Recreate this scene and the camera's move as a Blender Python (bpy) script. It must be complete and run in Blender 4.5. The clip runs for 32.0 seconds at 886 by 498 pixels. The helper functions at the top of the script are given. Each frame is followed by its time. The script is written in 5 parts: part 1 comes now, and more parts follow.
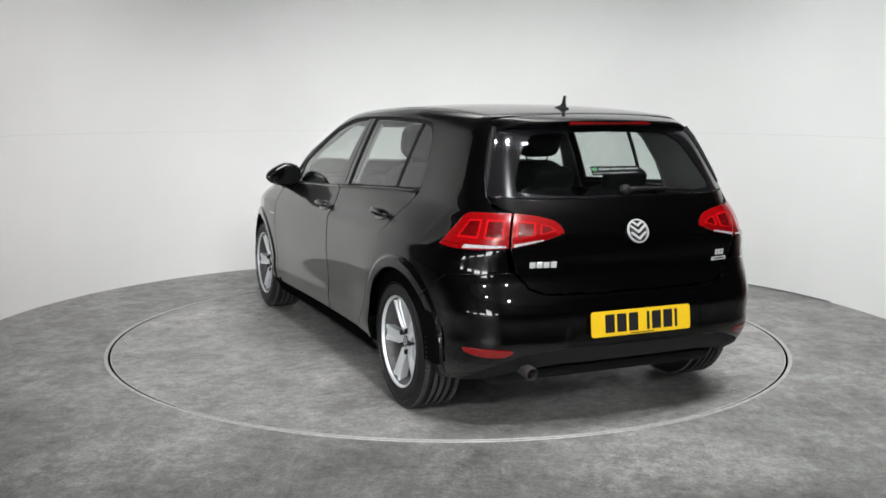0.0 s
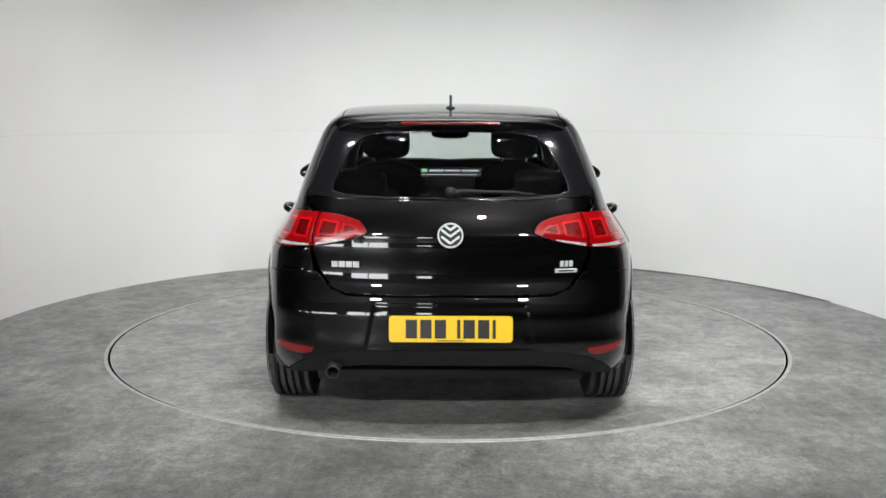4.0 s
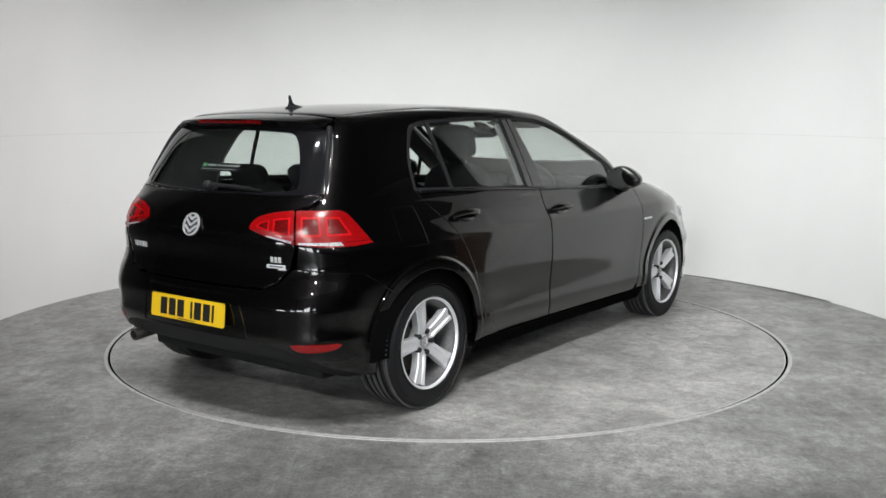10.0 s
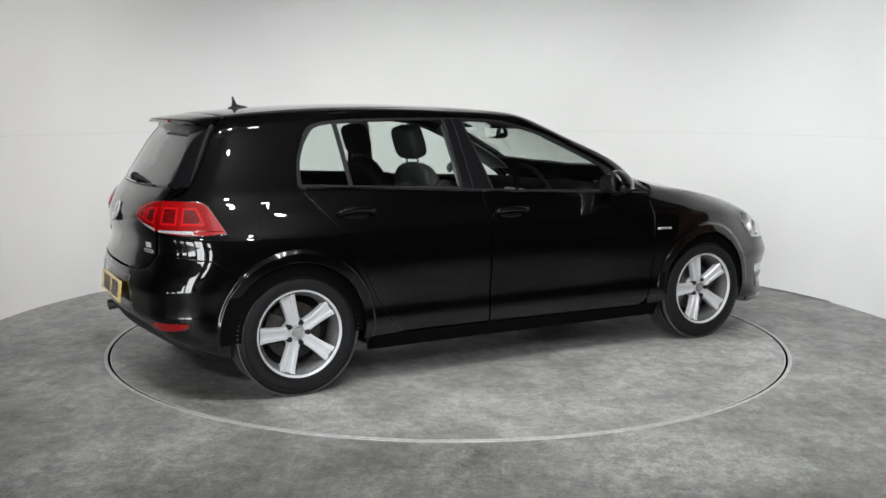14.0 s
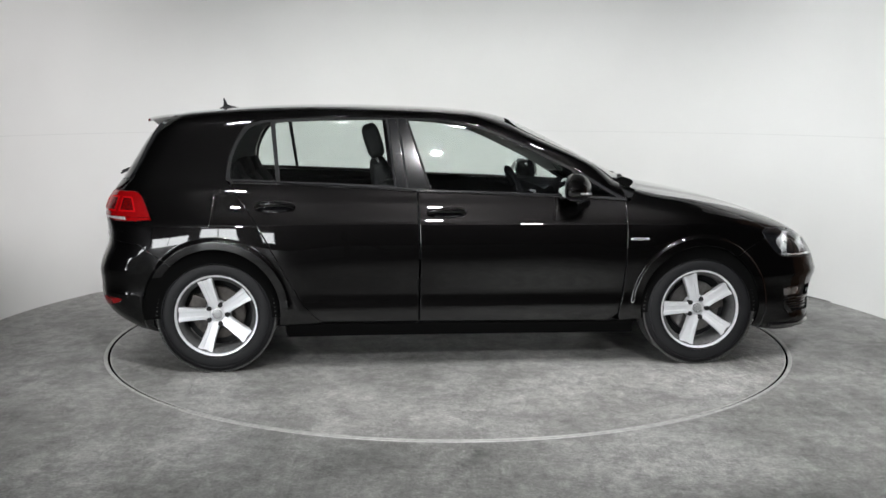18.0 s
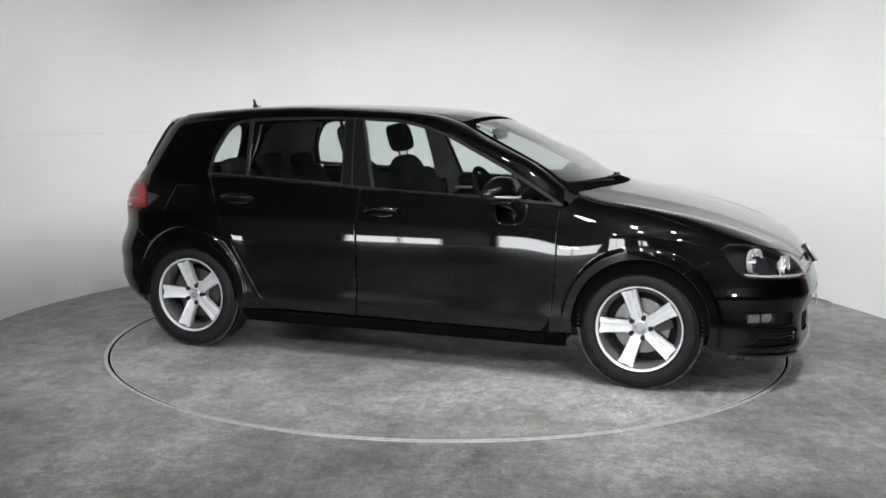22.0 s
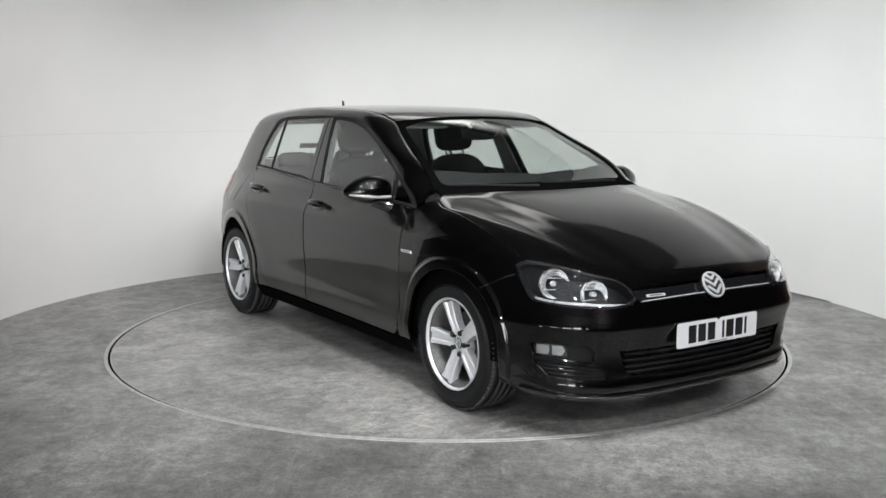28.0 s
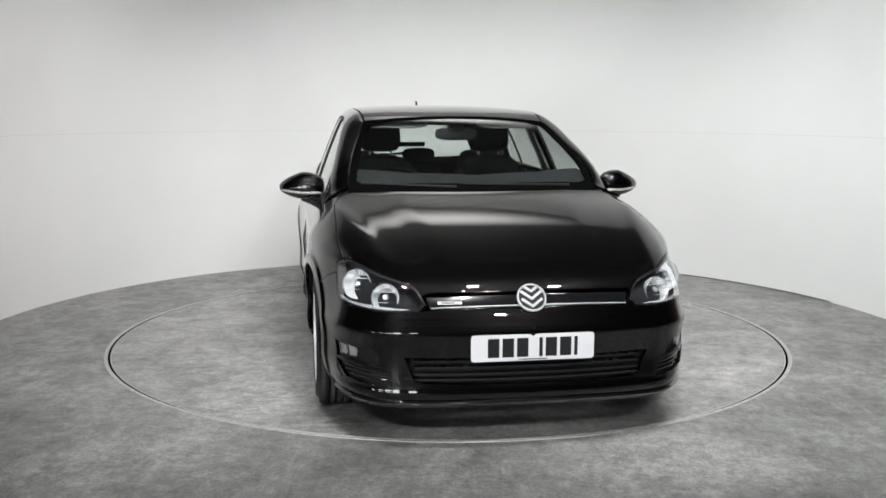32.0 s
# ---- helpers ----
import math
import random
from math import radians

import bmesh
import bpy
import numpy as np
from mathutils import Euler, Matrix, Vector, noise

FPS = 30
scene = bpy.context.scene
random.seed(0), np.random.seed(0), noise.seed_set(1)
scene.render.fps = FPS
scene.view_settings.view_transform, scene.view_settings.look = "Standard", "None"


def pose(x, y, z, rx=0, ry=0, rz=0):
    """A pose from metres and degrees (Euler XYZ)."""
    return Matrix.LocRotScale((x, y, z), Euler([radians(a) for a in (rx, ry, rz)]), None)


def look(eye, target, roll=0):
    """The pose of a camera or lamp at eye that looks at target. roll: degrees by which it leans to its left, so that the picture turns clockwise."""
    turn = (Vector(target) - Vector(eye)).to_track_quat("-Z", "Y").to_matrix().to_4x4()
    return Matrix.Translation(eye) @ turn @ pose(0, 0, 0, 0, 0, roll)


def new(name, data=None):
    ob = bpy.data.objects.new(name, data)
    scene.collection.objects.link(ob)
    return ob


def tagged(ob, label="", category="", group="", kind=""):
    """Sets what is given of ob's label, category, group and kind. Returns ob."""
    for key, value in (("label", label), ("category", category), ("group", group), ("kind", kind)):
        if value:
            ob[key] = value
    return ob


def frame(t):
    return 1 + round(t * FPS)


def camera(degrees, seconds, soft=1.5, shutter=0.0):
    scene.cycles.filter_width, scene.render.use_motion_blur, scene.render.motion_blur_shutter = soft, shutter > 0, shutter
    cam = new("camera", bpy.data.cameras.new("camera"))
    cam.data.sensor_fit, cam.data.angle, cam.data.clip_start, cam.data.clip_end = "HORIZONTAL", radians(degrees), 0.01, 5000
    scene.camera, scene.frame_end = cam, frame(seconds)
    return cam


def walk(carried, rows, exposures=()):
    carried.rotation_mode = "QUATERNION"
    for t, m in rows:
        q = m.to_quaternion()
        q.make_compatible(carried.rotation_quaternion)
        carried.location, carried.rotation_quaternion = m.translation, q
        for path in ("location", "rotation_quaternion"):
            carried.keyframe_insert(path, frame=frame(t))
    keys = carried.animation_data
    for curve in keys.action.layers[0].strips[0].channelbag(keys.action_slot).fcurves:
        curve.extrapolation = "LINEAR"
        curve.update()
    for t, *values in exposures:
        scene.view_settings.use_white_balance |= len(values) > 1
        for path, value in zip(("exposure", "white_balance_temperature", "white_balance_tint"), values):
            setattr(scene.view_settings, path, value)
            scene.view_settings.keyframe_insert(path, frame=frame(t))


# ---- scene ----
# ---- camera, standing still on its tripod
cam = camera(49.2026, 32.0, soft=1.6)

EYE = Matrix.Translation((0, -6.0217, 1.3917)) @ pose(0, 0, 0, 0, 0, .2833) @ pose(0, 0, 0, 90 - 8.0701) @ pose(0, 0, 0, 0, 0, .1505)
walk(cam, [(0.0, EYE), (32.0, EYE)])

# ---- light: added unseen floods aimed at the curved wall, small spotlights over the stage and in the hall, daylight openings behind the camera
scene.view_settings.exposure = 0.27
world = bpy.data.worlds.new("hall_air")
world.use_nodes = True
world.node_tree.nodes["Background"].inputs[0].default_value = (.9, .95, 1, 1)
world.node_tree.nodes["Background"].inputs[1].default_value = .02
scene.world = world


def area_lamp(name, place, target, width, height, watts, colour=(1, 1, 1), spread=180, shape="RECTANGLE"):
    data = bpy.data.lights.new(name, "AREA")
    data.shape, data.size, data.size_y, data.energy, data.color, data.spread = shape, width, height, watts, colour, radians(spread)
    ob = new(name, data)
    ob.matrix_world = look(place, target)
    return ob


# unseen floods added just above the car to brighten the wall
for x, y, tx, ty, watts, tone in ((0, .25, 0, 3, 12.2, (.99, 1, 1)), (-.45, 0, -3, .4, 12.4, (1, .975, .99)), (.45, 0, 3, .4, 15.4, (.985, 1, 1.01)), (-.3, .2, -2.2, 2.2, 6.2, (1, .99, 1)), (.3, .2, 2.2, 2.2, 7.2, (.985, 1, 1.01))):
    area_lamp("added_wall_flood", (x, y, 2.45), (tx, ty, .55), 1.3, .6, watts, tone, 105)
area_lamp("round_lamp", (.55, -4.1, 4.3), (.2, -.3, 0), .13, .13, 15, (1, 1, 1), 66, "DISK")
for x, watts in ((-1.9, 5.4), (-.7, 4.4), (.7, 5), (1.9, 10.5)):
    area_lamp("front_light", (x, -2.7, 4.7), (x * .9, -1.35, 0), .2, .2, watts, (.985, 1, 1.01), 54, "DISK")
for x in (-2.2, 2.2):
    area_lamp("hall_light", (x, -7.8, 3.9), (x * .2, -.4, .4), .3, .3, 9, (.99, 1, 1), 40, "DISK")

# ---- materials


def material(name):
    m = bpy.data.materials.new(name)
    m.use_nodes = True
    nodes, links = m.node_tree.nodes, m.node_tree.links
    return m, nodes, links, nodes["Principled BSDF"]


def plain(name, colour, rough, metal=0.0, coat=0.0, spec=.5, grain=0.0, scale=200.0, vary=.12, emit=0.0):
    """A surface with fine variation of tone and roughness, and a little relief."""
    m, nodes, links, b = material(name)
    b.inputs["Metallic"].default_value = metal
    b.inputs["Specular IOR Level"].default_value = spec
    b.inputs["Coat Weight"].default_value = coat
    b.inputs["Coat Roughness"].default_value = .03
    tex = nodes.new("ShaderNodeTexCoord")
    noise_node = nodes.new("ShaderNodeTexNoise")
    noise_node.inputs["Scale"].default_value = scale
    noise_node.inputs["Detail"].default_value = 4
    links.new(tex.outputs["Object"], noise_node.inputs["Vector"])
    ramp = nodes.new("ShaderNodeValToRGB")
    ramp.color_ramp.elements[0].position, ramp.color_ramp.elements[1].position = .3, .7
    ramp.color_ramp.elements[0].color = (*[c * (1 - vary) for c in colour], 1)
    ramp.color_ramp.elements[1].color = (*[min(1, c * (1 + vary)) for c in colour], 1)
    links.new(noise_node.outputs["Fac"], ramp.inputs["Fac"])
    links.new(ramp.outputs["Color"], b.inputs["Base Color"])
    span = nodes.new("ShaderNodeMapRange")
    span.inputs["To Min"].default_value, span.inputs["To Max"].default_value = max(.0, rough * .85), min(1, rough * 1.15)
    links.new(noise_node.outputs["Fac"], span.inputs["Value"])
    links.new(span.outputs[0], b.inputs["Roughness"])
    if grain:
        bump = nodes.new("ShaderNodeBump")
        bump.inputs["Strength"].default_value, bump.inputs["Distance"].default_value = grain, .001
        links.new(noise_node.outputs["Fac"], bump.inputs["Height"])
        links.new(bump.outputs[0], b.inputs["Normal"])
    if emit:
        b.inputs["Emission Color"].default_value = (*colour, 1)
        b.inputs["Emission Strength"].default_value = emit
    return m


def clear_glass(name, tint):
    """Real glass for panes built as thin slabs."""
    m, nodes, links, b = material(name)
    b.inputs["Base Color"].default_value = (*tint, 1)
    b.inputs["Roughness"].default_value = 0
    b.inputs["IOR"].default_value = 1.5
    b.inputs["Transmission Weight"].default_value = 1
    return m


def lamp_plastic(name, dark, light, relief):
    """Moulded lamp lens: fine prisms under a smooth clear skin."""
    m, nodes, links, b = material(name)
    tex, cells, ramp, bump = nodes.new("ShaderNodeTexCoord"), nodes.new("ShaderNodeTexVoronoi"), nodes.new("ShaderNodeValToRGB"), nodes.new("ShaderNodeBump")
    cells.inputs["Scale"].default_value = 160
    links.new(tex.outputs["Object"], cells.inputs["Vector"])
    ramp.color_ramp.elements[0].color, ramp.color_ramp.elements[1].color = (*dark, 1), (*light, 1)
    links.new(cells.outputs["Color"], ramp.inputs["Fac"])
    links.new(ramp.outputs["Color"], b.inputs["Base Color"])
    bump.inputs["Strength"].default_value, bump.inputs["Distance"].default_value = relief, .003
    links.new(cells.outputs["Distance"], bump.inputs["Height"])
    links.new(bump.outputs[0], b.inputs["Normal"])
    b.inputs["Roughness"].default_value = .22
    b.inputs["Coat Weight"].default_value, b.inputs["Coat Roughness"].default_value = .6, .02
    return m


def concrete(name, tone, seed, swirl=1.0, scuffs=()):
    """Power-floated grey screed: cloudy patches, trowel streaks, pale dusty scuffs and dark tyre rub (x, y, reach, gain)."""
    m, nodes, links, b = material(name)
    tex, place = nodes.new("ShaderNodeTexCoord"), nodes.new("ShaderNodeMapping")
    place.inputs["Location"].default_value = (seed, seed * .7, 0)
    links.new(tex.outputs["Object"], place.inputs["Vector"])

    def cloud(scale, detail, rough, stretch=None, warp=0.0):
        n = nodes.new("ShaderNodeTexNoise")
        n.inputs["Scale"].default_value, n.inputs["Detail"].default_value, n.inputs["Roughness"].default_value, n.inputs["Distortion"].default_value = scale, detail, rough, warp
        src = place
        if stretch:
            src = nodes.new("ShaderNodeMapping")
            src.inputs["Scale"].default_value, src.inputs["Rotation"].default_value = stretch[:3], (0, 0, stretch[3])
            links.new(place.outputs[0], src.inputs["Vector"])
        links.new(src.outputs[0], n.inputs["Vector"])
        return n.outputs["Fac"]

    def span(value, a, b2, lo, hi):
        r = nodes.new("ShaderNodeMapRange")
        for k, v in zip(("From Min", "From Max", "To Min", "To Max"), (a, b2, lo, hi)):
            r.inputs[k].default_value = v
        links.new(value, r.inputs["Value"])
        return r.outputs[0]

    def times(p, q):
        n = nodes.new("ShaderNodeMath")
        n.operation = "MULTIPLY"
        links.new(p, n.inputs[0])
        links.new(q, n.inputs[1])
        return n.outputs[0]

    big = span(cloud(.9, 6, .60, None, .5), .36, .64, .78, 1.20)
    mid = span(cloud(4.0, 9, .70, (1, .8, 1, .7), .4), .38, .62, .74, 1.22)
    blotch = span(cloud(19, 8, .74, (1, .8, 1, .2), .2), .40, .62, .72, 1.20)
    fine = span(cloud(70, 8, .84), .40, .60, .68, 1.30)
    grit = span(cloud(330, 4, .8), .36, .64, .84, 1.15)
    streak = span(cloud(8, 8, .78, (.14, 3.2, 1, -.8), .2), .56, .68, 1.0, 1.0 + .34 * swirl)
    streak2 = span(cloud(11, 8, .78, (3.4, .22, 1, .85), .2), .32, .45, 1.0 - .30 * swirl, 1.0)
    scratch = span(cloud(34, 3, .6, (.03, 2.6, 1, .62)), .67, .70, 1.0, 1.0 + .45 * swirl)
    fleck = span(cloud(46, 3, .6, (1, .45, 1, .3)), .67, .71, 1.0, 1.6)
    stain = span(cloud(6.5, 9, .80, (1, .55, 1, -.3), .3), .30, .42, .62, 1.0)
    value = times(times(times(times(big, mid), times(fine, streak)), times(streak2, fleck)), times(times(blotch, scratch), times(grit, stain)))
    for x, y, reach, gain in scuffs:
        away = nodes.new("ShaderNodeVectorMath")
        away.operation = "DISTANCE"
        away.inputs[1].default_value = (x, y, 0)
        links.new(tex.outputs["Object"], away.inputs[0])
        patch = span(away.outputs["Value"], .15 * reach, reach, 1, 0)
        torn = span(cloud(9 / reach ** .5, 9, .78, (1, .5, 1, .9 * x), .6), .42, .54, 0, 1)
        value = times(value, span(times(patch, torn), 0, 1, 1, 1 + gain))
    colour = nodes.new("ShaderNodeMix")
    colour.data_type, colour.blend_type = "RGBA", "MULTIPLY"
    colour.inputs[0].default_value = 1
    colour.inputs[6].default_value = (*tone, 1)
    links.new(value, colour.inputs[7])
    links.new(colour.outputs[2], b.inputs["Base Color"])
    links.new(span(cloud(7, 6, .6), .3, .7, .30, .55), b.inputs["Roughness"])
    b.inputs["Specular IOR Level"].default_value = .5
    bump = nodes.new("ShaderNodeBump")
    bump.inputs["Strength"].default_value, bump.inputs["Distance"].default_value = .25, .002
    links.new(fine, bump.inputs["Height"])
    links.new(bump.outputs[0], b.inputs["Normal"])
    return m


def car_paint():
    """Black pearl paint under clear lacquer: fine flakes in the base, a faint orange-peel in the lacquer."""
    m, nodes, links, b = material("black_pearl_paint")
    tex = nodes.new("ShaderNodeTexCoord")
    flake, peel = nodes.new("ShaderNodeTexVoronoi"), nodes.new("ShaderNodeTexNoise")
    flake.inputs["Scale"].default_value, peel.inputs["Scale"].default_value = 1400, 260
    links.new(tex.outputs["Object"], flake.inputs["Vector"])
    links.new(tex.outputs["Object"], peel.inputs["Vector"])
    ramp = nodes.new("ShaderNodeValToRGB")
    ramp.color_ramp.elements[0].color, ramp.color_ramp.elements[1].color = (.0016, .0015, .0016, 1), (.0062, .0057, .0057, 1)
    links.new(flake.outputs["Color"], ramp.inputs["Fac"])
    links.new(ramp.outputs["Color"], b.inputs["Base Color"])
    b.inputs["Metallic"].default_value = .85
    b.inputs["Roughness"].default_value = .34
    b.inputs["Specular IOR Level"].default_value = .04
    b.inputs["Coat Weight"].default_value, b.inputs["Coat Roughness"].default_value, b.inputs["Coat IOR"].default_value = 1, .015, 1.5
    bump = nodes.new("ShaderNodeBump")
    bump.inputs["Strength"].default_value, bump.inputs["Distance"].default_value = .02, .0006
    links.new(peel.outputs["Fac"], bump.inputs["Height"])
    links.new(bump.outputs[0], b.inputs["Coat Normal"])
    return m


PAINT = car_paint()
GLOSS_BLACK = plain("gloss_black_trim", (.006, .006, .007), .12, coat=.6)
MATT_BLACK = plain("grained_black_plastic", (.010, .010, .011), .6, grain=.4, scale=600, spec=.25)
RUBBER = plain("tyre_rubber", (.010, .010, .011), .5, grain=.3, scale=300, spec=.2)
SEAL = plain("rubber_seal", (.009, .009, .010), .6, spec=.2)
# tread paler than the tyre: dust, plus light painted into the colour
TREAD = plain("dusty_lit_tread_rubber", (.060, .060, .059), .85, grain=.5, scale=250, spec=.2, vary=.3)
ALLOY = plain("silver_alloy", (.70, .71, .73), .34, metal=.45, coat=.3, scale=40, vary=.03)
CHROME = plain("chrome", (.84, .85, .87), .09, metal=.75, coat=.5, scale=20, vary=.02)
BADGE = plain("satin_chrome_badge", (.80, .81, .82), .22, metal=.5, coat=.6, scale=20, vary=.02)
# rim barrel, darker grey than the spokes
BARREL = plain("dark_grey_barrel", (.10, .10, .10), .5, metal=.5, scale=60, vary=.2)
STEEL = plain("brushed_steel", (.17, .165, .16), .35, metal=1, scale=60)
RUST = plain("brake_iron", (.06, .054, .05), .55, metal=.6, scale=50, vary=.3)
GLASS = clear_glass("tinted_window_glass", (.865, .915, .893))
LENS = clear_glass("clear_lamp_lens", (.97, .98, .98))
RED = lamp_plastic("red_lamp_lens", (.17, .0008, .0015), (.26, .001, .002), .05)
RED_GUIDE = lamp_plastic("bright_red_light_guide", (.42, .002, .004), (.52, .003, .006), .03)
DEEP_RED = lamp_plastic("deep_red_lens", (.06, .0005, .0008), (.14, .0008, .001), .25)
CLEAR_STRIP = lamp_plastic("prismed_clear_lens", (.20, .20, .20), (.52, .51, .52), .4)
FABRIC = plain("charcoal_fabric", (.006, .006, .0065), .9, spec=.1, grain=.6, scale=700, vary=.25)
TRIM = plain("soft_black_trim", (.005, .005, .0055), .8, spec=0, grain=.3, scale=500)
LINING = plain("pale_grey_lining", (.085, .085, .083), .9, grain=.3, scale=600)
SILVER_TRIM = plain("silver_trim", (.5, .5, .52), .3, metal=.7)
YELLOW = plain("yellow_reflective_plate", (.78, .50, .015), .35, coat=1, scale=900, vary=.05)
YELLOW.node_tree.nodes["Principled BSDF"].inputs["Coat IOR"].default_value = 1.8
WHITE_PLATE = plain("white_reflective_plate", (.74, .74, .76), .35, coat=1, scale=900, vary=.04)
INK = plain("black_plate_lettering", (.012, .012, .013), .4)
MIRROR = plain("mirror_glass", (.9, .92, .92), .015, metal=1, scale=5, vary=.01)
STICKER = plain("white_sticker", (.12, .12, .12), .5)
GREEN_INK = plain("green_sticker", (.02, .12, .04), .5)
FLOOR = concrete("floated_concrete", (.240, .238, .230), 3.0, 1.0, ((.9, -2.35, .55, .45), (-1.3, -2.3, .5, .35), (.1, -2.25, .45, -.40), (1.9, -1.6, .7, -.35), (2.3, -.9, .5, .35), (-2.3, -1.1, .5, .3)))
DISC = concrete("turntable_screed", (.282, .279, .269), 11.0, .3, ((1.28, -1.2, .45, .75), (.6, -1.22, .36, .50), (-1.33, -1.08, .32, .55), (-.6, 1.1, .3, .4), (1.62, -.74, .42, -.6), (-1.15, 1.0, .34, -.5), (-1.70, -.76, .36, -.45), (1.2, 1.1, .4, .4)))
ALU = plain("dull_aluminium_edge", (.46, .46, .45), .5, metal=.3, scale=30, vary=.2)
BROWN = plain("brown_varnished_wood", (.085, .04, .02), .35, coat=.3, scale=6, vary=.3)
WALL_SEAM = plain("faint_wall_seam", (.70, .70, .685), .85)
PALE = plain("pale_mark_and_glint", (.38, .38, .37), .8)
DARK_MARK = plain("dark_floor_mark", (.07, .07, .07), .8)
# lining black, also painted where shade falls on the sill and turntable gap
LINER_AND_SHADE = plain("dark_matt_lining_and_shade", (.0035, .0035, .0035), .95, spec=0)
GAP = plain("dark_joint", (.03, .03, .03), .9)
REFLECTOR = plain("lamp_reflector", (.92, .93, .95), .12, metal=.7, coat=.6, scale=90, vary=.04)
LAMP_GREY = plain("dark_lamp_housing", (.004, .004, .005), .5, spec=.12)
HALL = plain("dark_hall_paint", (.05, .05, .056), .8, scale=3, vary=.2)
CEILING = plain("hall_ceiling_paint", (.08, .08, .08), .9, scale=3, vary=.1)
# ---- the car's outer shape, as a field that is negative inside; x forward, y to the left, z up, metres
class Curve:
    """A smooth curve through a few points, straight beyond its ends."""
    def __init__(self, *points):
        p = np.array(points, float)
        self.x, self.y = p[:, 0], p[:, 1]
        n, h = len(p), np.diff(p[:, 0])
        a, b = np.zeros((n, n)), np.zeros(n)
        a[0, 0] = a[-1, -1] = 1
        for i in range(1, n - 1):
            a[i, i - 1:i + 2] = h[i - 1], 2 * (h[i - 1] + h[i]), h[i]
            b[i] = 6 * ((self.y[i + 1] - self.y[i]) / h[i] - (self.y[i] - self.y[i - 1]) / h[i - 1])
        self.m, self.h = np.linalg.solve(a, b), h

    def __call__(self, x):
        x = np.asarray(x, float)
        q = np.clip(x, self.x[0], self.x[-1])
        i = np.clip(np.searchsorted(self.x, q) - 1, 0, len(self.h) - 1)
        h, u, v = self.h[i], self.x[i + 1] - q, q - self.x[i]
        y = (self.m[i] * u ** 3 + self.m[i + 1] * v ** 3) / (6 * h) + (self.y[i] / h - self.m[i] * h / 6) * u + (self.y[i + 1] / h - self.m[i + 1] * h / 6) * v
        s0 = (self.y[1] - self.y[0]) / self.h[0] - self.h[0] * self.m[1] / 6
        s1 = (self.y[-1] - self.y[-2]) / self.h[-1] + self.h[-1] * self.m[-2] / 6
        return y + np.where(x < self.x[0], (x - self.x[0]) * s0, 0) + np.where(x > self.x[-1], (x - self.x[-1]) * s1, 0)


def smax(a, b, k):
    h = np.maximum(k - np.abs(a - b), 0)
    return np.maximum(a, b) + h * h / (4 * k)


def step(x, a, b):
    t = np.clip((x - a) / (b - a), 0, 1)
    return t * t * (3 - 2 * t)


AXLE, HUB = 1.3185, 0.313
flank = Curve((.10, .755), (.14, .806), (.18, .829), (.23, .848), (.28, .861), (.34, .869), (.40, .8655), (.47, .8675), (.55, .874), (.64, .878), (.74, .874), (.82, .867), (1.1, .834))
plan = Curve((-2.1, -.165), (-1.75, -.078), (-1.3, -.008), (-.5, 0), (.5, .002), (1.3, .003), (1.6, -.016), (1.9, -.08), (2.2, -.17))
nose = Curve((.10, 2.00), (.16, 2.085), (.22, 2.12), (.30, 2.13), (.38, 2.135), (.46, 2.15), (.54, 2.15), (.60, 2.13), (.66, 2.105), (.72, 2.075), (.82, 1.98))
tail = Curve((.14, -1.70), (.21, -1.85), (.28, -1.96), (.36, -2.02), (.46, -2.038), (.56, -2.037), (.615, -2.022), (.66, -2.002), (.73, -1.992), (.81, -2.0), (.86, -1.995),
             (.93, -1.965), (1.03, -1.902), (1.19, -1.80), (1.31, -1.725), (1.45, -1.64))
bonnet = Curve((.90, 1.005), (1.024, .979), (1.206, .946), (1.416, .904), (1.60, .859), (1.765, .807), (1.94, .737), (2.08, .668), (2.2, .60))
roof_line = Curve((-1.85, 1.350), (-1.73, 1.368), (-1.38, 1.407), (-1.03, 1.430), (-.68, 1.437), (-.33, 1.430), (.02, 1.412), (.25, 1.381), (.45, 1.335), (.7, 1.25))
glasshouse = Curve((-2.0, .60), (-1.75, .676), (-1.25, .732), (-.8, .762), (-.3, .776), (.3, .774), (.9, .752), (1.2, .72))


def wheel_lip(x, z):
    r = np.hypot(np.abs(x) - AXLE, z - HUB - .019)
    return .011 * (step(r, .286, .326) - step(r, .381, .398)) * step(z, .16, .26) + .007 * np.exp(-((r - .42) / .16) ** 2) * step(z, .2, .35)


def flank_y(x, z):
    d = z - .805 + .006 * (x + .2) ** 2
    up = .5 * (d + np.sqrt(d * d + .0001))
    ahead = .018 * step(x, 1.45, 1.80) + .072 * step(x, 1.15, 1.80) * step(z, .40, .80)
    return flank(z) + plan(x) - ahead - .50 * up - .12 * up ** 2 + wheel_lip(x, z)


def roof_z(x, y):
    return roof_line(x) - .055 * y ** 2 - .07 * np.abs(y) ** 4


def bonnet_z(x, y):
    a = np.abs(y)
    crease = .34 + .17 * (2.05 - x)
    ridge = .745 - .24 * (np.maximum(x, 1.1) - 1.2)
    return bonnet(x) + .020 - .045 * a ** 2 - .055 * a ** 4 - .007 * step(a, crease - .08, crease + .055) + .008 * np.exp(-((a - ridge) / .045) ** 2) * step(x, 1.0, 1.25) * step(-x, -1.98, -1.80)


def screen_x(y, z):
    flat = np.exp(-((z - 1.12) / .13) ** 2)
    return .605 + (1.236 - z) / .519 - .30 * (z - 1.12) ** 2 - .012 * flat - (.435 - .24 * flat) * y ** 2 - .12 * np.abs(y) ** 4


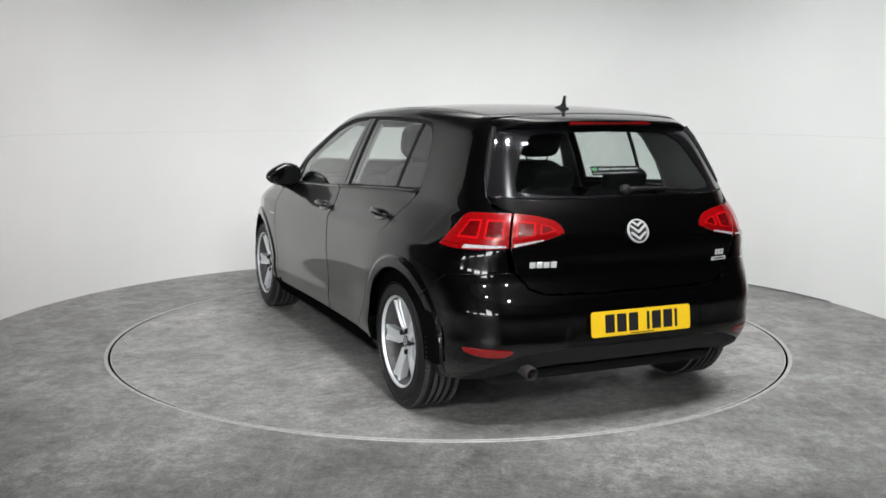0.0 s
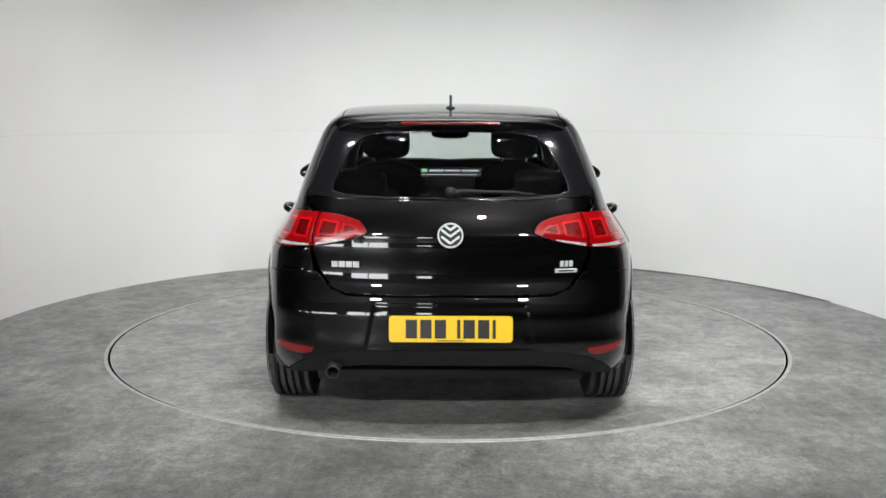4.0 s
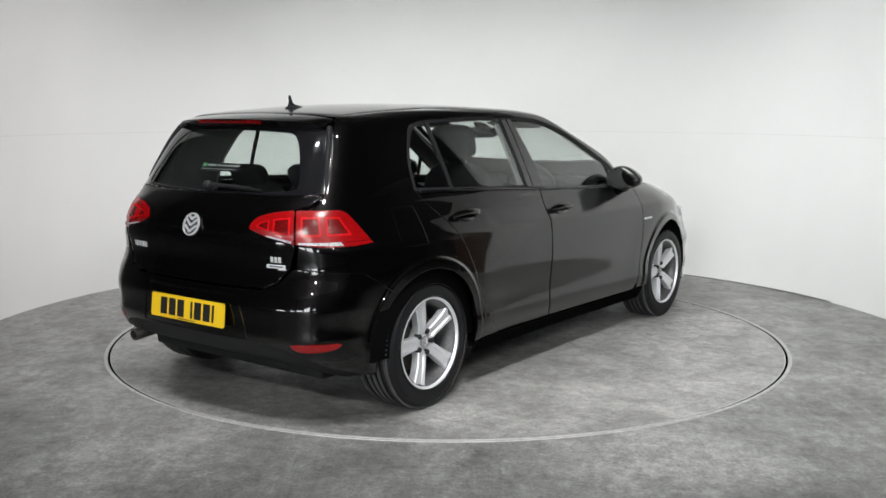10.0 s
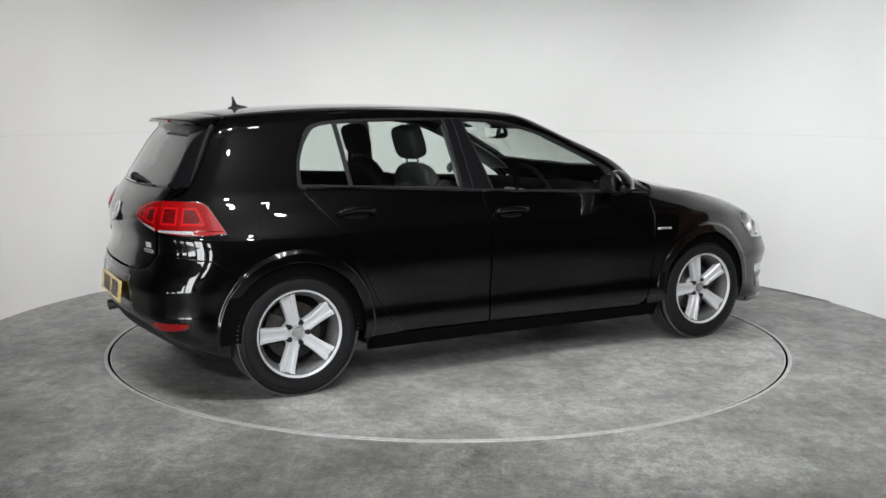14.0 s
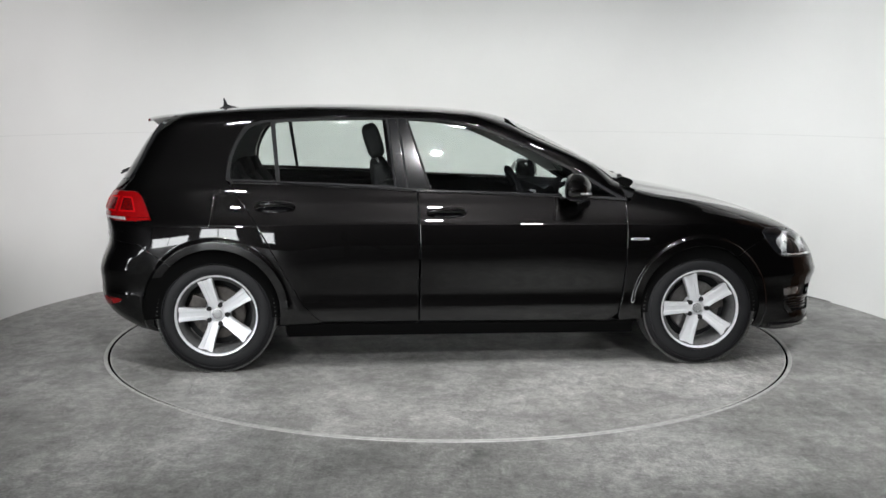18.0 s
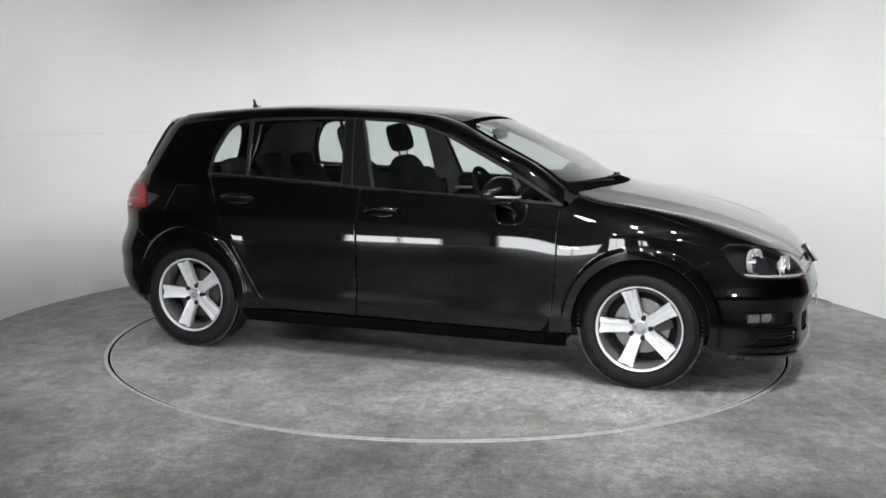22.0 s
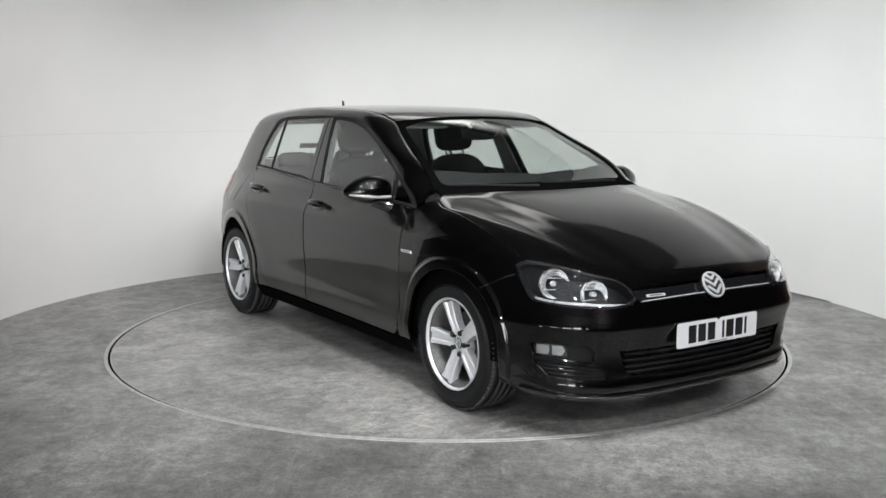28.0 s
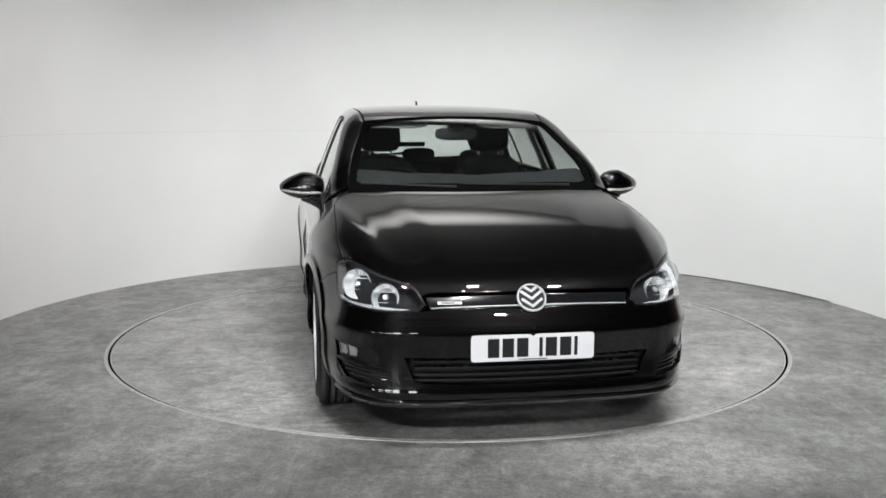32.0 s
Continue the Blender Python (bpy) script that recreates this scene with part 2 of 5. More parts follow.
def rear_x(y, z):
    a = np.abs(y)
    well = step(a, .345 - .22 * (z - .52), .325 - .22 * (z - .52)) * step(z, .385, .40) * step(-z, -.592, -.575)
    return tail(z) + .17 * a ** 2 + (.07 + .13 * step(z, .56, .76)) * a ** 6 + .004 * well


def nose_x(y, z):
    a = np.abs(y)
    return nose(z) - .15 * a ** 2 - .33 * a ** 6


def bumper_relief(x, z):
    """The front bumper's horizontal swage and its lower lip."""
    return step(x, 1.58, 1.80) * (.011 * np.exp(-((z - .492) / .032) ** 2) - .006 * np.exp(-((z - .35) / .06) ** 2) + .012 * np.exp(-((z - .222) / .026) ** 2))


def tail_relief(x, z):
    """The rear bumper's ledge."""
    return step(-x, 1.62, 1.85) * (.004 * np.exp(-((z - .535) / .030) ** 2) + .005 * np.exp(-((z - .405) / .03) ** 2))


def field(x, y, z):
    a = np.abs(y)
    rear = rear_x(y, z) - x
    low = smax(a - flank_y(x, z), x - nose_x(y, z), .17)
    low = smax(low, rear, .16) - bumper_relief(x, z) - tail_relief(x, z)
    low = smax(low, (z - np.where(x > .9, bonnet_z(x, y), bonnet_z(.9, y))) * .95, .08)
    up = np.maximum(z, .94) - 1.0
    high = a - glasshouse(x) + .36 * up + .16 * up * np.abs(up)
    high = smax(high * .9, z - roof_z(x, y), .075)
    high = smax(high, (x - screen_x(y, z)) * .46, .045)
    high = smax(high, rear * .85, .12)
    high = np.maximum(high, .88 - z)
    return -smax(-low, -high, .035)


def normal(p):
    e, n = .002, np.empty_like(p)
    for i in range(3):
        d = np.zeros(3)
        d[i] = e
        n[:, i] = field(*(p + d).T) - field(*(p - d).T)
    return n / np.linalg.norm(n, axis=1)[:, None]


PIVOT, SWEEP = 1.2, 0.8


def meet(start, way, reach, shape=field):
    """The first points at which rays meet the shape."""
    lo, hi, found = np.zeros(len(start)), np.full(len(start), reach), np.zeros(len(start), bool)
    for i in range(1, 61):
        s = np.where(found, hi, reach * i / 60)
        inside = shape(*(start + way * s[:, None]).T) < 0
        new_hit = inside & ~found
        hi = np.where(new_hit, s, hi)
        lo = np.where(~inside & ~found, s, lo)
        found |= inside
    for _ in range(22):
        m = (lo + hi) / 2
        inside = shape(*(start + way * m[:, None]).T) < 0
        lo, hi = np.where(inside, lo, m), np.where(inside, m, hi)
    return start + way * hi[:, None]


def around(sz, shape=field):
    """Points on the body's left half from (s, z): s runs round the car, from the tail's middle over the side to the nose's middle."""
    s, z = sz[:, 0], sz[:, 1]
    x = np.clip(s, -PIVOT, PIVOT)
    turn = (s - x) / SWEEP
    out = np.stack([np.sin(turn), np.cos(turn), np.zeros_like(s)], 1)
    start = np.stack([x, np.zeros_like(s), z], 1) + out * 1.3
    return meet(start, -out, 1.3, shape)


def unroll(p):
    """The (s, z) of points on the body's left half."""
    x, y, z = p[:, 0], np.abs(p[:, 1]), p[:, 2]
    c = np.clip(x, -PIVOT, PIVOT)
    return np.stack([c + np.arctan2(x - c, y) * SWEEP, z], 1)


def above(xy, shape=field):
    """Points on the body from (x, y), seen from above."""
    start = np.stack([xy[:, 0], xy[:, 1], np.full(len(xy), 1.6)], 1)
    return meet(start, np.tile([0., 0, -1], (len(xy), 1)), 1.5, shape)


# ---- mesh helpers


def part(name, bm, mat, parent=None, label="", smooth=True, limit=35):
    """Links a bmesh as one mesh object under a thing or a part."""
    me = bpy.data.meshes.new(name)
    if smooth:
        for f in bm.faces:
            f.smooth = True
        cut = radians(limit)
        for e in bm.edges:
            e.smooth = len(e.link_faces) == 2 and e.calc_face_angle(0) < cut
    bm.to_mesh(me)
    bm.free()
    me.materials.append(mat)
    ob = new(name, me)
    ob.parent = parent
    if label:
        tagged(ob, label)
    return ob


def box(x0, x1, y0, y1, z0, z1, soft=.0, segs=2, m=None):
    bm = bmesh.new()
    bmesh.ops.create_cube(bm, size=1)
    bmesh.ops.scale(bm, vec=(x1 - x0, y1 - y0, z1 - z0), verts=bm.verts)
    bmesh.ops.translate(bm, vec=((x0 + x1) / 2, (y0 + y1) / 2, (z0 + z1) / 2), verts=bm.verts)
    if soft:
        bmesh.ops.bevel(bm, geom=bm.edges[:], offset=soft, segments=segs, affect="EDGES", profile=.6)
    if m:
        bmesh.ops.transform(bm, matrix=m, verts=bm.verts)
    return bm


def join(*bms):
    out = bms[0]
    for b in bms[1:]:
        me = bpy.data.meshes.new("tmp")
        b.to_mesh(me)
        b.free()
        out.from_mesh(me)
        bpy.data.meshes.remove(me)
    return out


def spin(profile, segs=48, axis="Y", closed=False, start=0.0, sweep=2 * math.pi):
    """A turned shape: profile points (radius, along), round the y axis (or z)."""
    bm = bmesh.new()
    full = abs(sweep - 2 * math.pi) < 1e-6
    rings = []
    for i in range(segs if full else segs + 1):
        a = start + sweep * i / segs
        c, s = math.cos(a), math.sin(a)
        rings.append([bm.verts.new((r * c, w, r * s) if axis == "Y" else (r * c, r * s, w)) for r, w in profile])
    n = len(profile)
    for i in range(segs):
        p, q = rings[i], rings[(i + 1) % len(rings)]
        for j in range(n if closed else n - 1):
            k = (j + 1) % n
            bm.faces.new((p[j], p[k], q[k], q[j]))
    bmesh.ops.remove_doubles(bm, verts=bm.verts, dist=1e-6)
    bmesh.ops.recalc_face_normals(bm, faces=bm.faces)
    return bm


def prism(outline, depth, m=None, soft=0.0, segs=2):
    """A plate: an outline (x, y) raised from z = 0 to depth, its upper rim rounded."""
    bm = bmesh.new()
    low = [bm.verts.new((x, y, 0)) for x, y in outline]
    high = [bm.verts.new((x, y, depth)) for x, y in outline]
    n = len(outline)
    bm.faces.new(low[::-1])
    top = bm.faces.new(high)
    for i in range(n):
        bm.faces.new((low[i], low[(i + 1) % n], high[(i + 1) % n], high[i]))
    bmesh.ops.recalc_face_normals(bm, faces=bm.faces)
    if soft:
        bmesh.ops.bevel(bm, geom=list(top.edges), offset=soft, segments=segs, affect="EDGES", profile=.5)
    if m:
        bmesh.ops.transform(bm, matrix=m, verts=bm.verts)
    return bm


def tube(points, radius, segs=10, closed=False):
    """A bar bent along points; radius may be a list."""
    bm = bmesh.new()
    pts = [Vector(p) for p in points]
    n = len(pts)
    rings = []
    for i, p in enumerate(pts):
        a = pts[i - 1] if (i or closed) else p
        b = pts[(i + 1) % n] if (i < n - 1 or closed) else p
        q = (b - a).to_track_quat("Z", "Y")
        r = radius[i] if isinstance(radius, (list, tuple)) else radius
        rings.append([bm.verts.new(p + q @ Vector((r * math.cos(2 * math.pi * k / segs), r * math.sin(2 * math.pi * k / segs), 0))) for k in range(segs)])
    for i in range(n if closed else n - 1):
        p, q = rings[i], rings[(i + 1) % n]
        for k in range(segs):
            bm.faces.new((p[k], p[(k + 1) % segs], q[(k + 1) % segs], q[k]))
    if not closed:
        bm.faces.new(rings[0][::-1])
        bm.faces.new(rings[-1])
    bmesh.ops.recalc_face_normals(bm, faces=bm.faces)
    return bm


def blob(size, place, power=2.6, segs=20, turn=None):
    """A cushion: a rounded box of the given full sizes."""
    bm = bmesh.new()
    bmesh.ops.create_uvsphere(bm, u_segments=segs * 2, v_segments=segs, radius=1)
    for v in bm.verts:
        d = v.co
        k = (abs(d.x) ** power + abs(d.y) ** power + abs(d.z) ** power) ** (-1 / power)
        v.co = Vector((d.x * k * size[0] / 2, d.y * k * size[1] / 2, d.z * k * size[2] / 2))
    bmesh.ops.transform(bm, matrix=Matrix.Translation(place) @ (turn or Matrix.Identity(4)), verts=bm.verts)
    return bm


# ---- body panels: outlines on the unrolled body, laid on the shape
from mathutils.geometry import delaunay_2d_cdt

NOSE, TAIL = PIVOT + SWEEP * math.pi / 2, -PIVOT - SWEEP * math.pi / 2


def bend(points, n=8, closed=False):
    """A smooth line through points (Catmull-Rom)."""
    p = [np.array(q, float) for q in points]
    out, m = [], len(p)
    for i in range(m if closed else m - 1):
        a, b, c, d = (p[(i + k) % m] if closed else p[min(max(i + k, 0), m - 1)] for k in (-1, 0, 1, 2))
        for j in range(n):
            t = j / n
            out.append(.5 * (2 * b + (c - a) * t + (2 * a - 5 * b + 4 * c - d) * t * t + (3 * b - a - 3 * c + d) * t ** 3))
    if not closed:
        out.append(p[-1])
    return [tuple(q) for q in out]


def dense(outline, gap):
    out, n = [], len(outline)
    for i in range(n):
        a, b = np.array(outline[i]), np.array(outline[(i + 1) % n])
        k = max(1, int(np.ceil(np.linalg.norm(b - a) / gap)))
        out += [a + (b - a) * j / k for j in range(k)]
    p = np.array(out)
    keep = np.linalg.norm(p - np.roll(p, 1, 0), axis=1) > 1e-5
    return p[keep]


def area(p):
    return .5 * np.sum(p[:, 0] * np.roll(p[:, 1], -1) - np.roll(p[:, 0], -1) * p[:, 1])


def inset(p, d):
    a, b = p - np.roll(p, 1, 0), np.roll(p, -1, 0) - p
    na, nb = (np.stack([-v[:, 1], v[:, 0]], 1) / np.linalg.norm(v, axis=1)[:, None] for v in (a, b))
    n = na + nb
    k = np.maximum((n * n).sum(1), .5)
    return p + n * (2 * d / k)[:, None]


def within(q, p):
    """Which of the points q lie in the outline p."""
    x, y = q[:, 0][:, None], q[:, 1][:, None]
    x0, y0 = p[:, 0], p[:, 1]
    x1, y1 = np.roll(x0, -1), np.roll(y0, -1)
    cross = ((y0 > y) != (y1 > y)) & (x < (x1 - x0) * (y - y0) / (y1 - y0 + 1e-15) + x0)
    return cross.sum(1) % 2 == 1


def near(q, p):
    return np.sqrt(((q[:, None] - p[None]) ** 2).sum(2)).min(1)


def sheet(outline, lay=around, holes=(), gap=.0013, cell=.03, middle=None, depth=.013, lift=0.0, soft=.003, extra=None, slab=0.0):
    """Points, normals and triangles of a panel. middle: the value at which the panel meets its mirrored half."""
    loops = []
    for k, o in enumerate([outline, *holes]):
        p = dense(o, cell * .6)
        if (area(p) > 0) != (k == 0):
            p = p[::-1]
        mid = np.abs(p[:, 0 if lay is around else 1] - middle) < 1e-4 if middle is not None else np.zeros(len(p), bool)
        q = inset(p, gap)
        r = inset(p, gap + soft)
        c = 0 if lay is around else 1
        if middle is not None:
            q[mid, c] = middle
            r[mid, c] = middle
        loops.append((q, r, mid))
    verts, edges = [], []
    for q, r, mid in loops:
        for ring in (q, r) if soft else (q,):
            n0, n = len(verts), len(ring)
            verts += [tuple(v) for v in ring]
            edges += [(n0 + i, n0 + (i + 1) % n) for i in range(n)]
    lo, hi = loops[0][0].min(0), loops[0][0].max(0)
    gx, gy = np.meshgrid(np.arange(lo[0], hi[0], cell), np.arange(lo[1], hi[1], cell * .87))
    gx = gx + (np.arange(gx.shape[0]) % 2)[:, None] * cell / 2
    g = np.stack([gx.ravel(), gy.ravel()], 1)
    g = g[within(g, loops[0][1])]
    for q, r, mid in loops[1:]:
        if len(g):
            g = g[~within(g, r)]
    if len(g):
        g = g[near(g, np.concatenate([l[1] for l in loops])) > cell * .45]
    if extra is not None:
        x = np.array(extra)
        x = x[within(x, loops[0][1])]
        for q, r, mid in loops[1:]:
            x = x[~within(x, r)]
        x = x[near(x, np.concatenate([l[1] for l in loops])) > .004]
        g = np.concatenate([g[near(g, x) > .014], x]) if len(x) else g
    verts += [tuple(v) for v in g]
    v2, _, tris, *_ = delaunay_2d_cdt([Vector(v) for v in verts], edges, [], 0, 1e-7)
    v2 = np.array([tuple(v) for v in v2])
    tris = np.array([t for t in tris])
    mid = v2[tris].mean(1)
    ok = within(mid, loops[0][0])
    for q, r, _ in loops[1:]:
        ok &= ~within(mid, q)
    tris = tris[ok]
    used = np.unique(tris)
    index = np.full(len(v2), -1)
    index[used] = np.arange(len(used))
    v2, tris = v2[used], index[tris]
    p = lay(v2)
    n = normal(p)
    p = p + n * lift
    # wind the triangles outwards
    fn = np.cross(p[tris[:, 1]] - p[tris[:, 0]], p[tris[:, 2]] - p[tris[:, 0]])
    flip = (fn * n[tris].mean(1)).sum(1) < 0
    tris[flip] = tris[flip][:, ::-1]
    # open edges get a rim turned inwards
    e = np.concatenate([tris[:, [0, 1]], tris[:, [1, 2]], tris[:, [2, 0]]])
    key = np.sort(e, 1)
    _, first, count = np.unique(key, axis=0, return_index=True, return_counts=True)
    rim = e[first[count == 1]]
    if middle is not None:
        rim = rim[~((np.abs(p[rim[:, 0], 1]) < 2e-3) & (np.abs(p[rim[:, 1], 1]) < 2e-3))]
    out = {}
    for a, b in rim:
        d = np.cross(p[b] - p[a], n[a] + n[b])
        d = d / (np.linalg.norm(d) + 1e-12)
        for i in (a, b):
            out[i] = out.get(i, 0) + d
    for i, d in out.items():
        d = d / (np.linalg.norm(d) + 1e-12)
        out[i] = d
        if soft:
            m = n[i] + .4 * d
            n[i] = m / np.linalg.norm(m)
    if slab:
        ids = sorted(out)
        where = {i: k for k, i in enumerate(ids)}
        k, base = len(p), normal(p)
        sidew = np.array([out[i] for i in ids])
        m = len(ids)
        quads = []
        for a, b in rim:
            a, b = where[a] + 2 * k, where[b] + 2 * k
            quads += [(b, a, a + m), (b, a + m, b + m)]
        tris = np.concatenate([tris, tris[:, ::-1] + k, np.array(quads)])
        low = p - base * slab
        return np.concatenate([p, low, p[ids], low[ids]]), np.concatenate([n, -n, sidew, sidew]), tris
    if depth:
        ids = sorted(out)
        where = {i: k for k, i in enumerate(ids)}
        base = len(p)
        pn = normal(p[ids])
        top, low = p[ids], p[ids] - pn * depth
        sidew = np.array([out[i] for i in ids])
        k = len(ids)
        p = np.concatenate([p, top, low])
        n = np.concatenate([n, sidew, sidew])
        extra = []
        for a, b in rim:
            a, b = where[a] + base, where[b] + base
            extra += [(b, a, a + k), (b, a + k, b + k)]
        tris = np.concatenate([tris, np.array(extra)])
    return p, n, tris


def mesh_object(name, p, n, tris, mat, parent, label=""):
    me = bpy.data.meshes.new(name)
    me.from_pydata([tuple(v) for v in p], [], [tuple(int(i) for i in t) for t in tris])
    me.polygons.foreach_set("use_smooth", np.ones(len(tris), bool))
    me.normals_split_custom_set_from_vertices([tuple(v) for v in n])
    me.materials.append(mat)
    ob = new(name, me)
    ob.parent = parent
    if label:
        tagged(ob, label)
    return ob


FLIP = np.array([1., -1, 1])


def panel(name, outline, mat, parent, label="", sides=(1, -1), **how):
    """A panel on the left and on the right of the car."""
    p, n, t = sheet(outline, **how)
    made = []
    for side in sides:
        if side > 0:
            made.append(mesh_object(name, p, n, t, mat, parent, label))
        else:
            made.append(mesh_object(name, p * FLIP, n * FLIP, t[:, ::-1], mat, parent, label))
    return made


def centre_panel(name, outline, mat, parent, label="", lay=around, **how):
    """One panel that spans the car's middle: its half and the mirrored half."""
    middle = how.pop("middle", 0.0)
    p, n, t = sheet(outline, lay=lay, middle=middle, **how)
    k = len(p)
    weld = np.abs(p[:, 1]) < 1e-4
    n[weld, 1] = 0
    other = np.where(weld, np.arange(k), np.arange(k) + k)
    p2, n2, t2 = np.concatenate([p, p * FLIP]), np.concatenate([n, n * FLIP]), np.concatenate([t, other[t][:, ::-1]])
    used = np.unique(t2)
    index = np.full(len(p2), -1)
    index[used] = np.arange(len(used))
    return mesh_object(name, p2[used], n2[used], index[t2], mat, parent, label)


# lines shared by neighbouring panels
ARCH_R, ARCH_Z = .340, .330


def arch(x, a0, a1, n=28, r=ARCH_R):
    """The wheel opening round the axle at x, from angle a0 to a1 (degrees, 0 to the front, 90 up), as (s, z)."""
    a = np.radians(np.linspace(a0, a1, n))
    px, pz = x + r * np.cos(a), ARCH_Z + r * np.sin(a)
    # the opening is round in side view: find s from the place where the body is that far along
    q = np.stack([px, np.full(n, 1.3), pz], 1)
    hit = meet(q, np.tile([0., -1, 0], (n, 1)), 1.2)
    return [tuple(v) for v in unroll(hit)]


def arch_rings(x):
    """Fine rows of points along the flared lip round a wheel opening."""
    return [p for r in (.352, .364, .374, .380, .386, .392, .398, .410) for p in arch(x, -25, 205, 90, r)]


def between(a, b, rows=(.15, .3, .45, .6, .75, .9), gap=.014):
    """Rows of points that fill the strip between two lines."""
    def even(line, n):
        p = np.array(line, float)
        d = np.concatenate([[0], np.cumsum(np.linalg.norm(np.diff(p, axis=0), axis=1))])
        u = np.linspace(0, d[-1], n)
        return np.stack([np.interp(u, d, p[:, 0]), np.interp(u, d, p[:, 1])], 1)
    n = int(sum(np.linalg.norm(np.diff(np.array(a, float), axis=0), axis=1)) / gap)
    p, q = even(a, n), even(b, n)
    return [tuple(v) for f in rows for v in p + (q - p) * f]


def plate_well():
    """Fine rows of points along the rim of the number plate's hollow."""
    out = []
    for d in (-.012, -.004, .004, .012, .022):
        rim = [(.345 - .22 * (z - .52) - d, z) for z in np.linspace(.385 + max(d, 0), .59 - max(d, 0), 18)]
        rim += [(y, .39 + d) for y in np.linspace(0, .36, 26)] + [(y, .584 - d) for y in np.linspace(0, .32, 24)]
        out += [(TAIL + SWEEP * math.atan2(y, .84), z) for y, z in rim]
    return out


def to_side(xy):
    """A line seen from above, as (s, z)."""
    return [tuple(v) for v in unroll(above(np.array(xy, float)))]


SCREEN_EDGE = bend([(.955, .672), (.80, .655), (.60, .617), (.40, .570), (.262, .528)], 6)
GUTTER = bend([(.262, .528), (-.1, .533), (-.6, .532), (-1.1, .520), (-1.4, .505), (-1.56, .492)], 6)
LAMP_CELLS_OUT = [[(-1.890, .938), (-1.820, .938), (-1.815, .858), (-1.890, .858)], [(-1.800, .938), (-1.745, .936), (-1.700, .858), (-1.795, .858)]]
LAMP_CELLS_IN = [[(-1.930, .936), (-2.000, .926), (-2.000, .872), (-1.930, .860)], [(-2.018, .920), (-2.060, .908), (-2.080, .892), (-2.018, .876)]]
BELT = [(.908, .913), (.64, .934), (-.165, .968), (-.60, .992), (-.99, 1.010), (-1.245, 1.016)]
WINDOW_TOP = bend([(-1.276, 1.03), (-1.262, 1.157), (-1.200, 1.272), (-1.142, 1.330), (-.96, 1.356), (-.60, 1.364), (-.30, 1.362), (-.10, 1.354), (.06, 1.327), (.25, 1.266), (.43, 1.182),
                   (.585, 1.105), (.766, 1.006), (.90, .926)], 5)
DOOR_BACK = bend([(-1.25, 1.0), (-1.17, .90), (-1.09, .79), (-1.0, .63), (-.925, .49), (-.84, .352), (-.765, .275)], 5)
HEADLAMP = bend([(1.652, .728), (1.688, .752), (1.79, .748), (1.905, .719), (2.04, .678), (2.094, .612)], 4) + bend([(2.075, .588), (2.0, .580), (1.86, .583), (1.742, .592), (1.70, .63)], 4)
LAMP_CORNER = around(np.array([HEADLAMP[4]]))[0]
BONNET_EDGE = bend([(.955, .672), (1.03, .735), (1.16, .752), (1.40, .757), (1.58, .762), (LAMP_CORNER[0], LAMP_CORNER[1])], 6)
LAMP_OUT = bend([(-1.909, .966), (-1.80, .966), (-1.722, .958), (-1.665, .895), (-1.612, .820)], 4) + bend([(-1.70, .812), (-1.80, .812), (-1.909, .822)], 4)
LAMP_IN = bend([(-1.915, .822), (-2.0, .841), (-2.088, .871), (-2.112, .889), (-2.080, .928), (-2.005, .953), (-1.915, .966)], 4)


